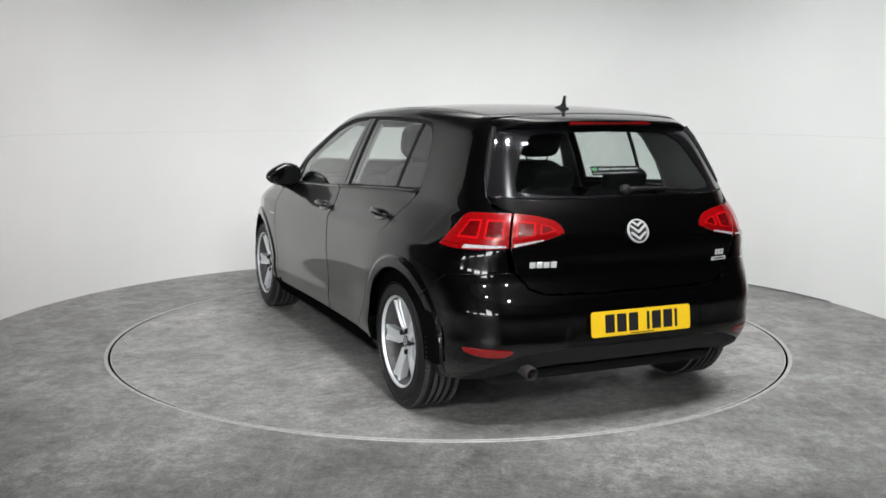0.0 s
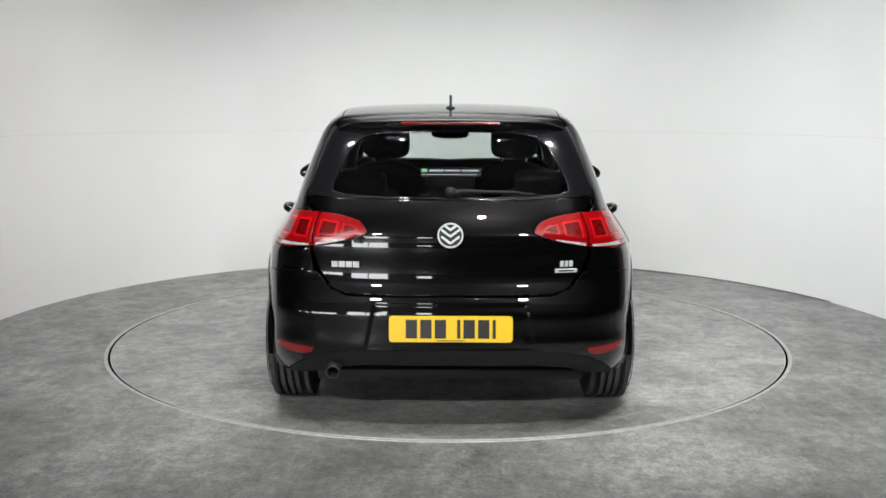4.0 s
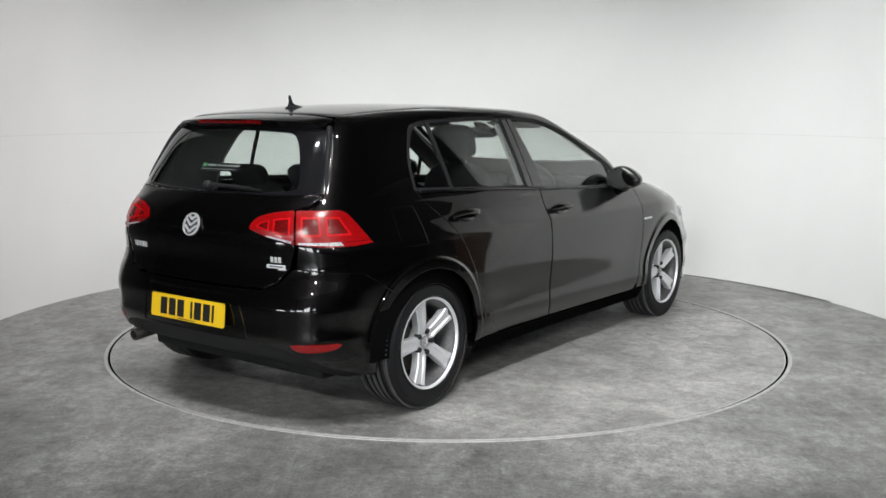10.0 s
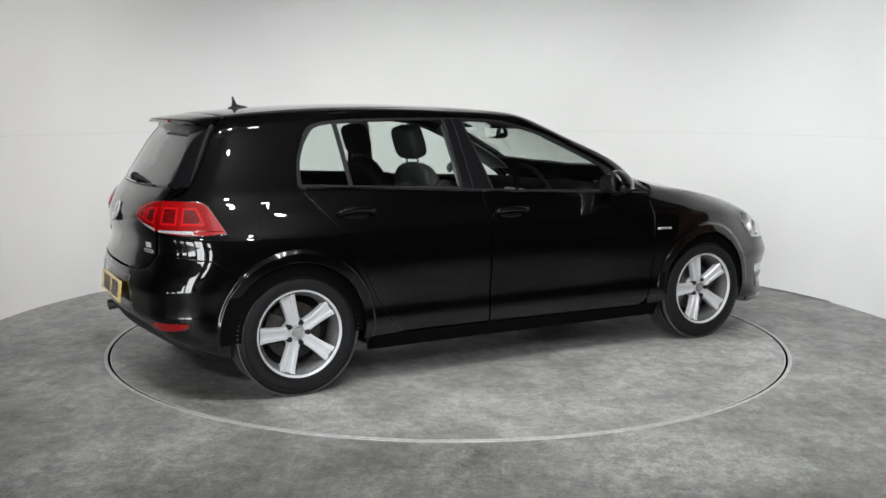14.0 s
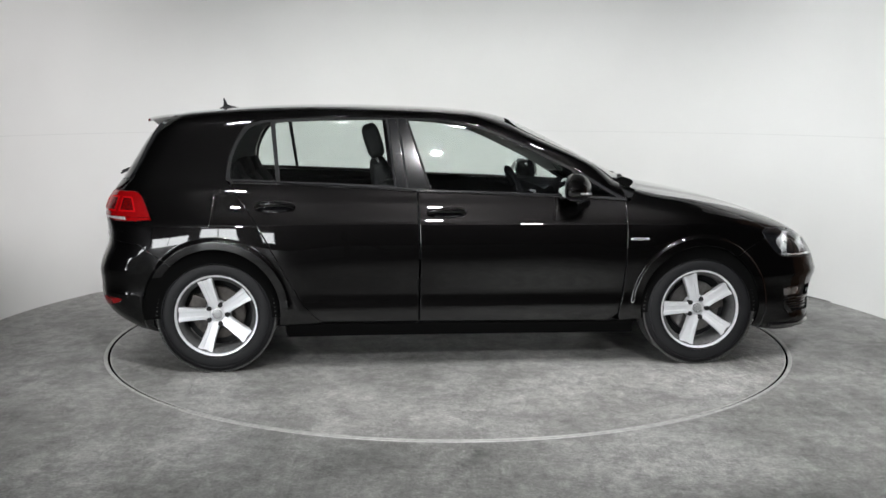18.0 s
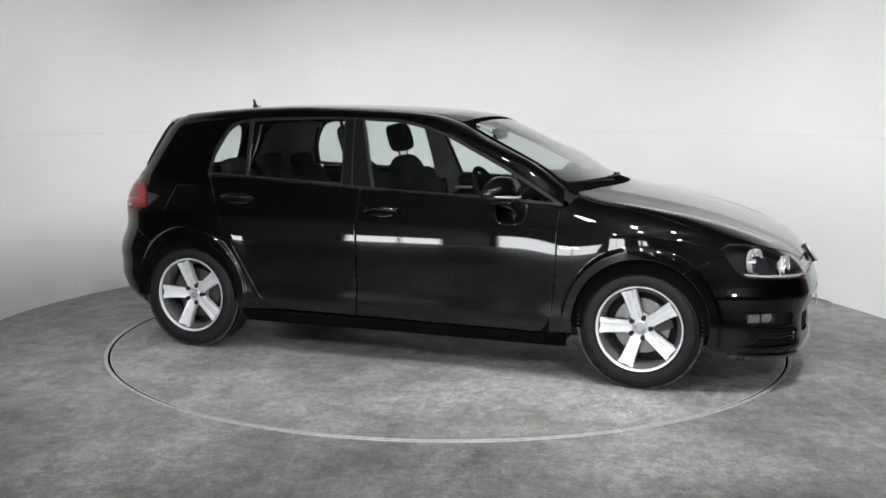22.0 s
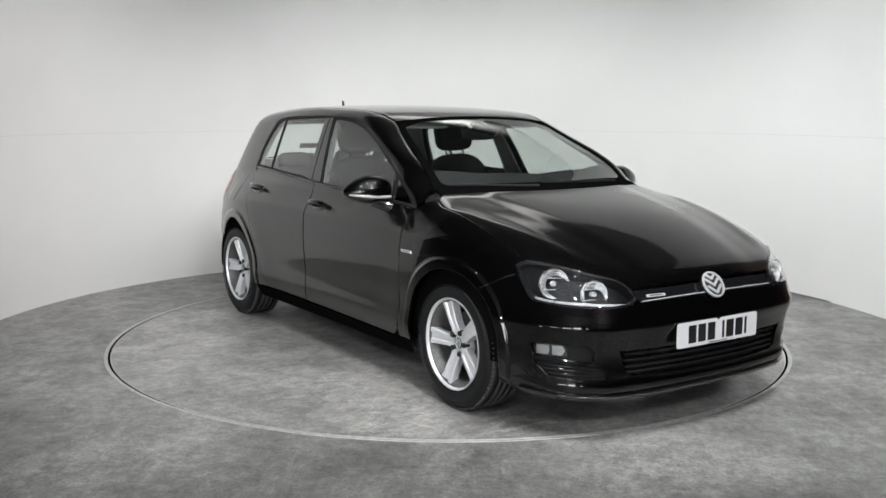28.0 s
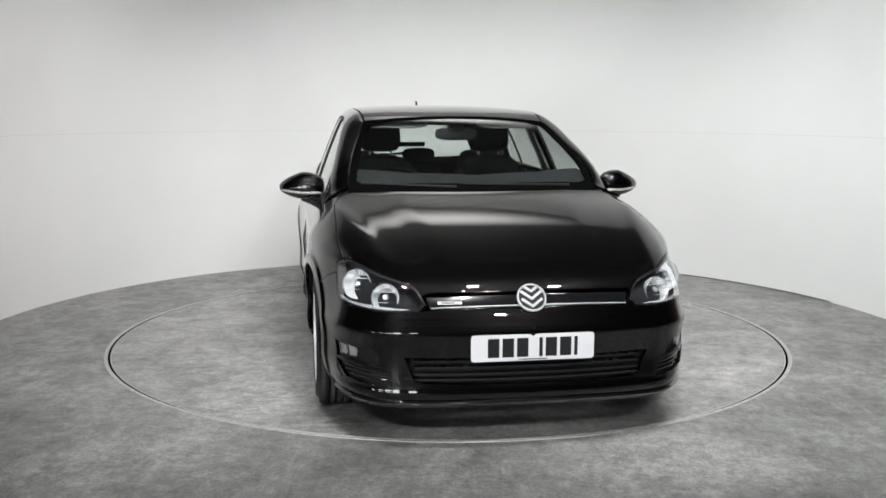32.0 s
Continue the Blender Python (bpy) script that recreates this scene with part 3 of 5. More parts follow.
def build_body(car):
    # bonnet, roof, screen, seen from above
    rear_edge = [(1.10 - .335 * y * y, y) for y in np.linspace(0, .655, 14)]
    front_edge = [(p[0], p[1]) for p in around(np.array(HEADLAMP[4:19] + [(2.088, .652), (2.25, .655), (NOSE, .657)]))]
    front_edge[-1] = (front_edge[-1][0], 0.0)
    centre_panel("bonnet", rear_edge + BONNET_EDGE[1:-1] + front_edge, PAINT, car, lay=above)
    screen = [(.292, 0), (.288, .25), (.274, .45)] + [(x, y) for x, y in SCREEN_EDGE[::-1]] + [(1.115 - .335 * y * y, y) for y in np.linspace(.66, 0, 12)]
    centre_panel("windscreen", screen, GLASS, car, "clear laminated windscreen", lay=above, lift=-.003, slab=.005, soft=0).visible_shadow = False
    inner = [(.335, 0), (.331, .25), (.320, .42)] + [(x, y - .045) for x, y in SCREEN_EDGE[::-1] if .34 < x < .88] + [(1.0 - .30 * y * y, y) for y in np.linspace(.57, 0, 8)]
    centre_panel("windscreen_border", screen + inner[::-1], LINER_AND_SHADE, car, "black ceramic border of the windscreen", lay=above, lift=-.0012, depth=.0015, soft=0, gap=.002)
    roof = GUTTER + [(-1.578, .30), (-1.585, 0)] + [(.296, 0), (.292, .25), (.278, .45)]
    centre_panel("roof", roof, PAINT, car, lay=above)
    cowl = [(1.13, 0), (1.08, .40), (1.0, .60), (1.03, .70), (1.10, .755), (.93, .765), (.80, .70), (.76, .60), (.85, .35), (.90, 0)]
    centre_panel("scuttle", cowl, SEAL, car, "black plastic scuttle below the windscreen", lay=above, lift=-.022, soft=0)
    # sides
    side = [(.912, .912)] + to_side(SCREEN_EDGE)[3:] + to_side(GUTTER)[1:] + [(-1.738, 1.31), (-1.752, 1.20), (-1.772, 1.10), (-1.794, 1.03), (-1.83, .985), (-1.86, .969)]
    side += LAMP_OUT[2:17] + [(-1.71, .810), (-1.80, .810), (-1.90, .818), (-1.909, .717), (-1.80, .705), (-1.664, .692)]
    side += arch(-AXLE, 133, -12, 30) + [(-.955, .262), (-.765, .268)] + DOOR_BACK[::-1] + WINDOW_TOP
    panel("side_frame", side, PAINT, car, extra=arch_rings(-AXLE) + between(to_side(SCREEN_EDGE)[4:], WINDOW_TOP[::-1][4:25]) + between(to_side(GUTTER), WINDOW_TOP[::-1][24:52]))
    fender = [(.86, .262), (.856, .30), (.877, .40), (.893, .60), (.896, .905), (.925, .915)] + to_side(BONNET_EDGE)[2:-1] + HEADLAMP[:5][::-1] + [HEADLAMP[-1], (1.662, .695), (1.60, .668)] + arch(AXLE, 54, 190, 26) + [(.945, .27)]
    panel("front_wing", fender, PAINT, car, extra=arch_rings(AXLE))
    door_f = [(-.232, .27), (-.228, .60), (-.236, .966)] + [(-.165, .964), (.64, .930), (.893, .910), (.890, .60), (.872, .40), (.85, .30), (.80, .262)]
    door_r = [(-.240, .27), (-.236, .60), (-.244, .967), (-.60, .988), (-.99, 1.006), (-1.235, 1.010)] + DOOR_BACK[1:]
    doors = []
    for name, line in (("front_door", door_f), ("rear_door", door_r)):
        doors.append(panel(name, line, PAINT, car))
    # body-coloured sill, given matt black in place of its shade
    sill = [(-.955, .258), (-.80, .258), (.80, .252), (.943, .262), (.943, .187), (-.95, .187)]
    panel("sill", sill, LINER_AND_SHADE, car, "body-coloured sill under the doors, its shade painted matt black")
    # window frames, pillars and glass
    ring = BELT + WINDOW_TOP
    quarter = bend([(-1.250, 1.036), (-1.240, 1.155), (-1.180, 1.262), (-1.126, 1.316), (-1.036, 1.336)], 5) + [(-1.0, 1.026)]
    rear = [(-.978, 1.024), (-1.010, 1.335)] + bend([(-.92, 1.342), (-.60, 1.352), (-.408, 1.354)], 4) + [(-.365, 1.0)]
    front = [(-.165, .980), (-.283, 1.350)] + bend([(-.10, 1.341), (.05, 1.315), (.235, 1.255), (.42, 1.168), (.575, 1.092), (.612, 1.068)], 4) + [(.640, .948)]
    small = [(.668, .946), (.644, 1.050), (.75, .993), (.855, .933)]
    panel("window_frame", ring, SEAL, car, "black rubber and plastic window surround", holes=[quarter, rear, front, small], lift=-.004, gap=.001, soft=.0015)
    for name, line in (("quarter_window", quarter), ("rear_side_window", rear), ("front_side_window", front), ("front_quarter_window", small)):
        for ob in panel(name, line, GLASS, car, "lightly tinted side glass", lift=-.008, slab=.004, soft=0, gap=.0):
            ob.visible_shadow = False
    pillar = [(-.352, .99), (-.395, 1.352), (-.347, 1.354), (-.300, .986)]
    panel("pillar_cover", pillar, GLOSS_BLACK, car, "gloss black pillar cover", lift=.0005, gap=.0)
    pillar = [(-.290, .985), (-.338, 1.354), (-.297, 1.351), (-.178, .980)]
    panel("pillar_cover", pillar, GLOSS_BLACK, car, "gloss black pillar cover", lift=.0005, gap=.0)
    belt = [(.905, .913), (.64, .930), (-.165, .964), (-.60, .988), (-.99, 1.007), (-1.245, 1.012), (-1.245, 1.022), (-.99, 1.018), (-.60, 1.001), (-.165, .977), (.64, .943), (.892, .924)]
    panel("belt_seal", belt, MATT_BLACK, car, lift=.004, gap=0)
    for side in (1, -1):
        for run in (((.60, .932), (.42, .940), (.24, .948), (-.165, .964), (-.228, .967)), ((-.248, .967), (-.60, .988), (-.80, .998), (-.99, 1.007), (-1.23, 1.012))):
            part("belt_strip", tube([on_body(s, z + .003, side, .006).translation for s, z in run], .0055, 8), GLOSS_BLACK, car, "gloss strip under the side windows")
    # tail: hatch, glass, lamps, bumper
    hatch = [(TAIL, .624), (-2.25, .622), (-2.045, .626), (-1.985, .652), (-1.935, .715), (-1.916, .80)] + LAMP_IN + [(-1.865, .985), (-1.797, 1.030), (-1.90, 1.026), (-2.05, 1.021), (TAIL, 1.019)]
    centre_panel("tailgate", hatch, PAINT, car, middle=TAIL)
    surround = [(TAIL, 1.021), (-2.05, 1.023), (-1.90, 1.028), (-1.796, 1.033), (-1.775, 1.10), (-1.755, 1.20), (-1.742, 1.29), (-1.80, 1.322), (-2.0, 1.336), (-2.25, 1.342), (TAIL, 1.343)]
    window = [(TAIL, 1.030), (-2.10, 1.034), (-1.955, 1.044)] + bend([(-1.915, 1.055), (-1.905, 1.10), (-1.91, 1.20), (-1.925, 1.26), (-1.97, 1.296), (-2.06, 1.303)], 4) + [(-2.25, 1.309), (TAIL, 1.311)]
    half = [(TAIL, 1.021)] + surround[1:] + window[::-1]
    centre_panel("rear_window_border", half, GLOSS_BLACK, car, "black ceramic border of the rear window", middle=TAIL, lift=-.002, gap=.001)
    centre_panel("rear_window", window, GLASS, car, "tinted rear window", middle=TAIL, lift=-.004, slab=.004, soft=0, gap=0).visible_shadow = False
    for side in (1, -1):
        for lamp_name, line, cut in (("tail_lamp", LAMP_OUT, .832), ("tailgate_lamp", LAMP_IN, .836)):
            # red lens above, clear strip below
            lo, hi = clip_line(line, cut, False), clip_line(line, cut, True)
            p, n, t = sheet(hi, cell=.02, depth=.02, lift=.003, soft=.0025)
            lamp = mirrored(lamp_name, p, n, t, side, RED, car, "red wraparound tail lamp")
            for cell in LAMP_CELLS_OUT if lamp_name == "tail_lamp" else LAMP_CELLS_IN:
                mid = np.mean(cell, axis=0)
                core = [tuple(mid + (np.array(q) - mid) * .80) for q in cell]
                p, n, t = sheet(cell, cell=.02, depth=.003, lift=.0042, soft=.0008, gap=0, holes=[core])
                mirrored("light_guide", p, n, t, side, RED_GUIDE, lamp, "bright red light guide frame")
                p, n, t = sheet(core, cell=.02, depth=.003, lift=.0036, soft=.0008, gap=0)
                mirrored("lamp_core", p, n, t, side, DEEP_RED, lamp, "deep red lamp core")
            p, n, t = sheet(lo, cell=.02, depth=.02, lift=.003, soft=.004)
            mirrored("lower_lens", p, n, t, side, RED, lamp)
            strip = [(-1.898, .832), (-1.745, .832), (-1.735, .816), (-1.898, .824)] if lamp_name == "tail_lamp" else [(-1.925, .838), (-2.03, .857), (-2.03, .851), (-1.925, .827)]
            p, n, t = sheet(strip, cell=.02, depth=.003, lift=.0044, soft=.001, gap=0)
            mirrored("clear_lens", p, n, t, side, CLEAR_STRIP, lamp, "clear reversing and indicator strip")
    bumper = [(TAIL, .616), (-2.25, .614), (-2.05, .618), (-1.98, .645), (-1.925, .710), (-1.907, .717), (-1.80, .705), (-1.664, .692)] + arch(-AXLE, 133, 200, 18)
    bumper += [(-1.66, .225), (-1.72, .235), (-1.80, .280), (-1.90, .336), (-1.98, .366), (-2.10, .384), (TAIL, .390)]
    reflector = bend([(-1.932, .388), (-1.85, .394), (-1.755, .396), (-1.768, .372), (-1.83, .357), (-1.905, .357)], 3, True)
    centre_panel("rear_bumper", bumper, PAINT, car, middle=TAIL, holes=[reflector], extra=arch_rings(-AXLE) + plate_well())
    panel("reflector", reflector, RED, car, "slim red bumper reflector", lift=.002, depth=.01, cell=.02)
    diffuser = [(TAIL, .386), (-2.10, .380), (-1.98, .362), (-1.90, .332), (-1.80, .276), (-1.72, .231), (-1.66, .215), (-1.72, .21), (-1.85, .24), (-1.97, .282), (-2.10, .300), (TAIL, .306)]
    centre_panel("diffuser", diffuser, MATT_BLACK, car, "grained black lower bumper panel", middle=TAIL, lift=-.006)
    # nose: bumper, grilles, lamps
    fog = [(1.732, .418), (1.925, .418), (1.945, .395), (1.945, .352), (1.745, .358)]
    vent = [(1.745, .338), (1.955, .334), (1.985, .312), (1.985, .268), (1.80, .275)]
    upper = [(NOSE, .600), (2.25, .598), (2.105, .590), (2.072, .583)] + HEADLAMP[-17:-1] + [(1.662, .695), (1.60, .668)] + arch(AXLE, 54, -22, 18)
    upper += [(1.672, .182), (1.74, .168), (1.90, .165), (2.1, .175), (NOSE, .18), (NOSE, .272)] + [(2.25, .273), (2.09, .281), (2.058, .298), (2.030, .391), (2.25, .389), (NOSE, .388)]
    centre_panel("front_bumper", upper, PAINT, car, middle=NOSE, holes=[fog, vent], extra=arch_rings(AXLE))
    strip = [(NOSE, .604), (2.25, .602), (2.11, .595), (2.101, .612), (2.086, .645), (2.25, .650), (NOSE, .652)]
    centre_panel("upper_grille", strip, GLOSS_BLACK, car, "gloss black upper grille strip", middle=NOSE, lift=-.012)
    line = [(NOSE, .605), (2.25, .603), (2.112, .597), (2.112, .600), (2.25, .6065), (NOSE, .6085)]
    centre_panel("grille_trim", line, BADGE, car, "thin chrome grille strip", middle=NOSE, lift=.001, gap=0, soft=0, cell=.02)
    for z in (.366, .340, .313, .290):
        slat = [(NOSE, z), (2.25, z), (2.06, z), (2.055, z + .008), (2.25, z + .009), (NOSE, z + .009)]
        centre_panel("grille_slat", slat, MATT_BLACK, car, middle=NOSE, lift=-.008, gap=0, soft=0, depth=.03, cell=.03)
    back = [(NOSE, .268), (2.25, .268), (2.02, .28), (2.0, .395), (2.25, .395), (NOSE, .395)]
    centre_panel("grille_backing", back, MATT_BLACK, car, "dark mesh behind the lower grille", middle=NOSE, lift=-.045, soft=0)
    for nm, o, lab in (("fog_recess", fog, "black fog lamp recess"), ("side_vent", vent, "black slatted bumper vent")):
        grown = [(s + (.012 if s > 1.85 else -.012), z + (.012 if z > np.mean([q[1] for q in o]) else -.012)) for s, z in o]
        panel(nm, grown, MATT_BLACK, car, lab, lift=-.022, soft=0, cell=.025)
    for z in (.287, .306, .322):
        panel("vent_slat", [(1.775, z), (1.985, z - .004), (1.985, z + .002), (1.775, z + .006)], GLOSS_BLACK, car, lift=-.010, soft=0, gap=0, cell=.03)
    panel("fog_lamp", bend([(1.742, .362), (1.845, .360), (1.858, .388), (1.848, .413), (1.742, .413)], 3, True), LENS, car, "clear glass fog lamp", lift=-.006, cell=.02, slab=.003, soft=0)
    panel("fog_reflector", [(1.747, .367), (1.792, .366), (1.797, .388), (1.792, .408), (1.747, .408)], REFLECTOR, car, "chrome fog lamp reflector", lift=-.014, cell=.012, depth=.004)
    panel("fog_reflector", [(1.803, .366), (1.838, .365), (1.850, .388), (1.840, .408), (1.803, .408)], REFLECTOR, car, "chrome cornering lamp reflector", lift=-.018, cell=.012, depth=.004)
    for o in (((1.742, .3545), (1.85, .352), (1.96, .3485)), ((1.772, .266), (1.745, .300), (1.742, .345))):
        for side in (1, -1):
            part("vent_edge", tube([on_body(s0, z0, side, .001).translation for s0, z0 in o], .0035, 8), GLOSS_BLACK, car, "gloss edge round the bumper vent")
    lip = [(NOSE, .19), (2.25, .188), (2.0, .182), (1.85, .185), (1.685, .196), (1.685, .213), (1.85, .205), (2.0, .203), (2.25, .208), (NOSE, .21)]
    centre_panel("bumper_lip", lip, GLOSS_BLACK, car, middle=NOSE, lift=.014, soft=.003, depth=.04)
    headlamps(car)


def clip_line(line, z, above_it):
    """The part of a closed outline over or under the height z."""
    out, n = [], len(line)
    for i in range(n):
        a, b = line[i], line[(i + 1) % n]
        ka, kb = (a[1] >= z) == above_it, (b[1] >= z) == above_it
        if ka:
            out.append(a)
        if ka != kb:
            t = (z - a[1]) / (b[1] - a[1])
            out.append((a[0] + t * (b[0] - a[0]), z))
    return out


def mirrored(name, p, n, t, side, mat, parent, label=""):
    if side > 0:
        return mesh_object(name, p, n, t, mat, parent, label)
    return mesh_object(name, p * FLIP, n * FLIP, t[:, ::-1], mat, parent, label)


def headlamps(car):
    p, n, t = sheet(HEADLAMP, cell=.025, slab=.004, soft=.002, lift=0, gap=.001)
    pb, nb, tb = sheet(HEADLAMP, cell=.02, depth=0, soft=0, lift=-.050, gap=.001)
    pr, nr, tr = sheet(HEADLAMP, cell=.03, depth=.055, soft=.004, lift=-.002, gap=.001, holes=[[(s + (1.86 - s) * .05, z + (.655 - z) * .12) for s, z in HEADLAMP]])
    for side in (1, -1):
        flip = Matrix.Diagonal((1, side, 1, 1))
        lamp = mirrored("headlamp", p, n, t, side, LENS, car, "clear halogen headlamp with chrome reflectors")
        lamp.visible_shadow = False
        mirrored("housing", pb, nb, tb, side, LAMP_GREY, lamp, "dark grey inner housing")
        mirrored("bezel", pr, nr, tr, side, LAMP_GREY, lamp, "grey lamp bezel")
        for s, z, r, wide in ((1.798, .676, .058, .40), (1.948, .646, .052, .22)):
            q = around(np.array([[s, z]]))[0]
            m = normal(q[None])[0]
            ahead = Vector((1, wide, .04)).normalized()
            m4 = flip @ Matrix.Translation(Vector(q) - Vector(m) * .034) @ ahead.to_track_quat("Y", "Z").to_matrix().to_4x4()
            prof = [(.010, -.050), (r * .35, -.046), (r * .7, -.030), (r * .92, -.008), (r, .003), (r * 1.06, .006), (r * 1.09, .0), (r * 1.09, -.02)]
            for name, bm, mat, label in (("reflector_bowl", spin(prof, 20), REFLECTOR, "faceted chrome lamp reflector"), ("bowl_rim", spin([(r * 1.05, .002), (r * 1.08, .008), (r * 1.11, .009), (r * 1.13, .003), (r * 1.13, -.01)], 40), CHROME, "chrome rim of the reflector"), ("bulb_shield", spin([(0, .002), (.010, .0), (.013, -.008), (.013, -.022), (.006, -.046)], 16), CHROME, "chrome bulb cap")):
                bmesh.ops.transform(bm, matrix=m4, verts=bm.verts)
                bmesh.ops.recalc_face_normals(bm, faces=bm.faces)
                part(name, bm, mat, lamp, label, limit=12 if name == "reflector_bowl" else 40)
            for k in (-1, 1):
                fin = box(-r * .9, r * .9, -.03, -.004, -.0012 + k * r * .42, .0012 + k * r * .42)
                bmesh.ops.transform(fin, matrix=m4, verts=fin.verts)
                part("reflector_rib", fin, REFLECTOR, lamp, smooth=False)
        trim = [(1.735, .600), (1.86, .590), (2.0, .587), (2.06, .594), (1.99, .599), (1.90, .603), (1.80, .603), (1.735, .612)]
        pt, nt, tt = sheet(trim, cell=.02, depth=.006, soft=0, lift=-.010, gap=0)
        mirrored("lamp_trim", pt, nt, tt, side, CHROME, lamp, "bright lower lamp trim")
        wing = [(1.868, .700), (1.872, .64), (1.850, .60), (1.895, .60), (1.893, .645), (1.884, .702)]
        pt, nt, tt = sheet(wing, cell=.02, depth=.01, soft=0, lift=-.034, gap=0)
        mirrored("lamp_divider", pt, nt, tt, side, LAMP_GREY, lamp, "dark divider between the reflectors")


def wheel(car, x, side):
    """An alloy wheel with its tyre, seen side out along +y; turned round for the right-hand side."""
    hub = new("wheel")
    hub.parent = car
    hub.matrix_basis = pose(x, side * .757, HUB, 0, 0, 0 if side > 0 else 180)
    tagged(hub, "five-spoke silver alloy wheel with black road tyre")
    w = .1025
    profile = [(.205, -w + .012), (.212, -w + .004), (.235, -w - .001), (.262, -w - .003), (.288, -w + .006), (.304, -w + .018), (.311, -w + .030)]
    for g in (-.050, -.017, .017, .050):
        profile += [(.3145, g - .0055), (.305, g - .0045), (.305, g + .0045), (.3145, g + .0055)]
    profile += [(r, -a) for r, a in profile[:7][::-1]]
    tyre = part("tyre", spin(profile, 72), RUBBER, hub, "black rubber tyre with grooved tread", limit=50)
    for y0, y1 in ((-.0435, -.0235), (-.0105, .0105), (.0235, .0435)):
        part("tread_rib", spin([(.3140, y0), (.3158, y0 + .001), (.3158, y1 - .001), (.3140, y1)], 72), TREAD, tyre, "dusty tread rib, painted lighter as if lit")
    blocks = bmesh.new()
    for i in range(88):
        for sgn in (1, -1):
            a = 2 * math.pi * (i + .25 * sgn) / 88
            m = Matrix.Rotation(-a, 4, "Y") @ Matrix.Translation((.3078, sgn * .072, 0)) @ Matrix.Rotation(-.22 * sgn, 4, "Z") @ Matrix.Rotation(.30 * sgn, 4, "X")
            bmesh.ops.create_cube(blocks, size=1, matrix=m @ Matrix.Diagonal((.009, .034, .0185, 1)))
    tagged(part("tread_block", blocks, TREAD, tyre, smooth=False), kind="stuff")
    for r0, r1 in ((.226, .229), (.280, .283)):
        part("sidewall_ring", spin([(r0, w + .001), ((r0 + r1) / 2, w + .0045), (r1, w + .001)], 64), RUBBER, tyre)
    part("rim_barrel", spin([(.206, -w + .01), (.198, -w + .03), (.186, -.02), (.184, .05), (.196, w - .022), (.208, w - .009)], 64), BARREL, hub, "dark grey rim barrel")
    rim = spin([(.207, w - .010), (.209, w - .004), (.213, w + .002), (.2185, w + .003), (.220, w - .004), (.212, w - .012)], 64)
    part("rim", rim, ALLOY, hub, "machined silver wheel rim")
    for k in range(5):
        a = radians(73 + 72 * k)
        m = Matrix.Rotation(-a, 4, "Y")
        bm = bmesh.new()
        rows = []
        for j in range(9):
            u = j / 8
            r = .040 + u * .168
            half = .0285 + .011 * u ** 1.5 + (.008 * max(0, (u - .85) / .15)) + .006 * max(0, (.2 - u) / .2)
            top = .083 - .020 * (1 - u) ** 2 + .006 * u
            dip = .008 * min(1, u * 4) * (1 - .35 * u)
            cross = [(-half, top - .040), (-half, top - .005), (-half + .004, top), (-half * .42, top - .001), (-half * .30, top - dip), (half * .30, top - dip), (half * .42, top - .001), (half - .004, top), (half, top - .005), (half, top - .040)]
            rows.append([bm.verts.new((r, c[1], c[0])) for c in cross])
        for p, q in zip(rows, rows[1:]):
            for i in range(len(p) - 1):
                bm.faces.new((p[i], p[i + 1], q[i + 1], q[i]))
            bm.faces.new((p[-1], p[0], q[0], q[-1]))
        bmesh.ops.recalc_face_normals(bm, faces=bm.faces)
        bmesh.ops.transform(bm, matrix=m, verts=bm.verts)
        part("spoke", bm, ALLOY, hub, limit=20)
        b = radians(73 + 36 + 72 * k)
        bolt = spin([(0, .074), (.0105, .075), (.0132, .071), (.0138, .03)], 12)
        bmesh.ops.translate(bolt, vec=(.053 * math.cos(b), 0, .053 * math.sin(b)), verts=bolt.verts)
        part("wheel_bolt", bolt, MATT_BLACK, hub, "black capped wheel bolt")
    part("hub_centre", spin([(0, .062), (.030, .062), (.034, .060), (.036, .054), (.062, .050), (.070, .038), (.070, .0)], 36), ALLOY, hub)
    cap = part("centre_cap", spin([(0, .0675), (.022, .067), (.0265, .065), (.028, .060)], 28), MATT_BLACK, hub, "dark round centre cap with silver emblem")
    emblem(cap, .0245, Matrix.Translation((0, .0668, 0)) @ Matrix.Rotation(radians(-90), 4, "X") @ Matrix.Rotation(math.pi, 4, "Z"), thin=.0022)
    part("brake_disc", spin([(.05, .0), (.07, .012), (.075, .005), (.142, .005), (.144, -.01), (.142, -.016), (.05, -.016)], 48), STEEL if x > 0 else RUST, hub, "bare iron brake disc")
    part("brake_caliper", box(-.16, -.075, -.035, .03, -.055, .055, .012, m=Matrix.Rotation(radians(20 if x > 0 else 160), 4, "Y")), RUST, hub)
    part("barrel_back", spin([(.03, -.05), (.186, -.045)], 32), MATT_BLACK, hub)


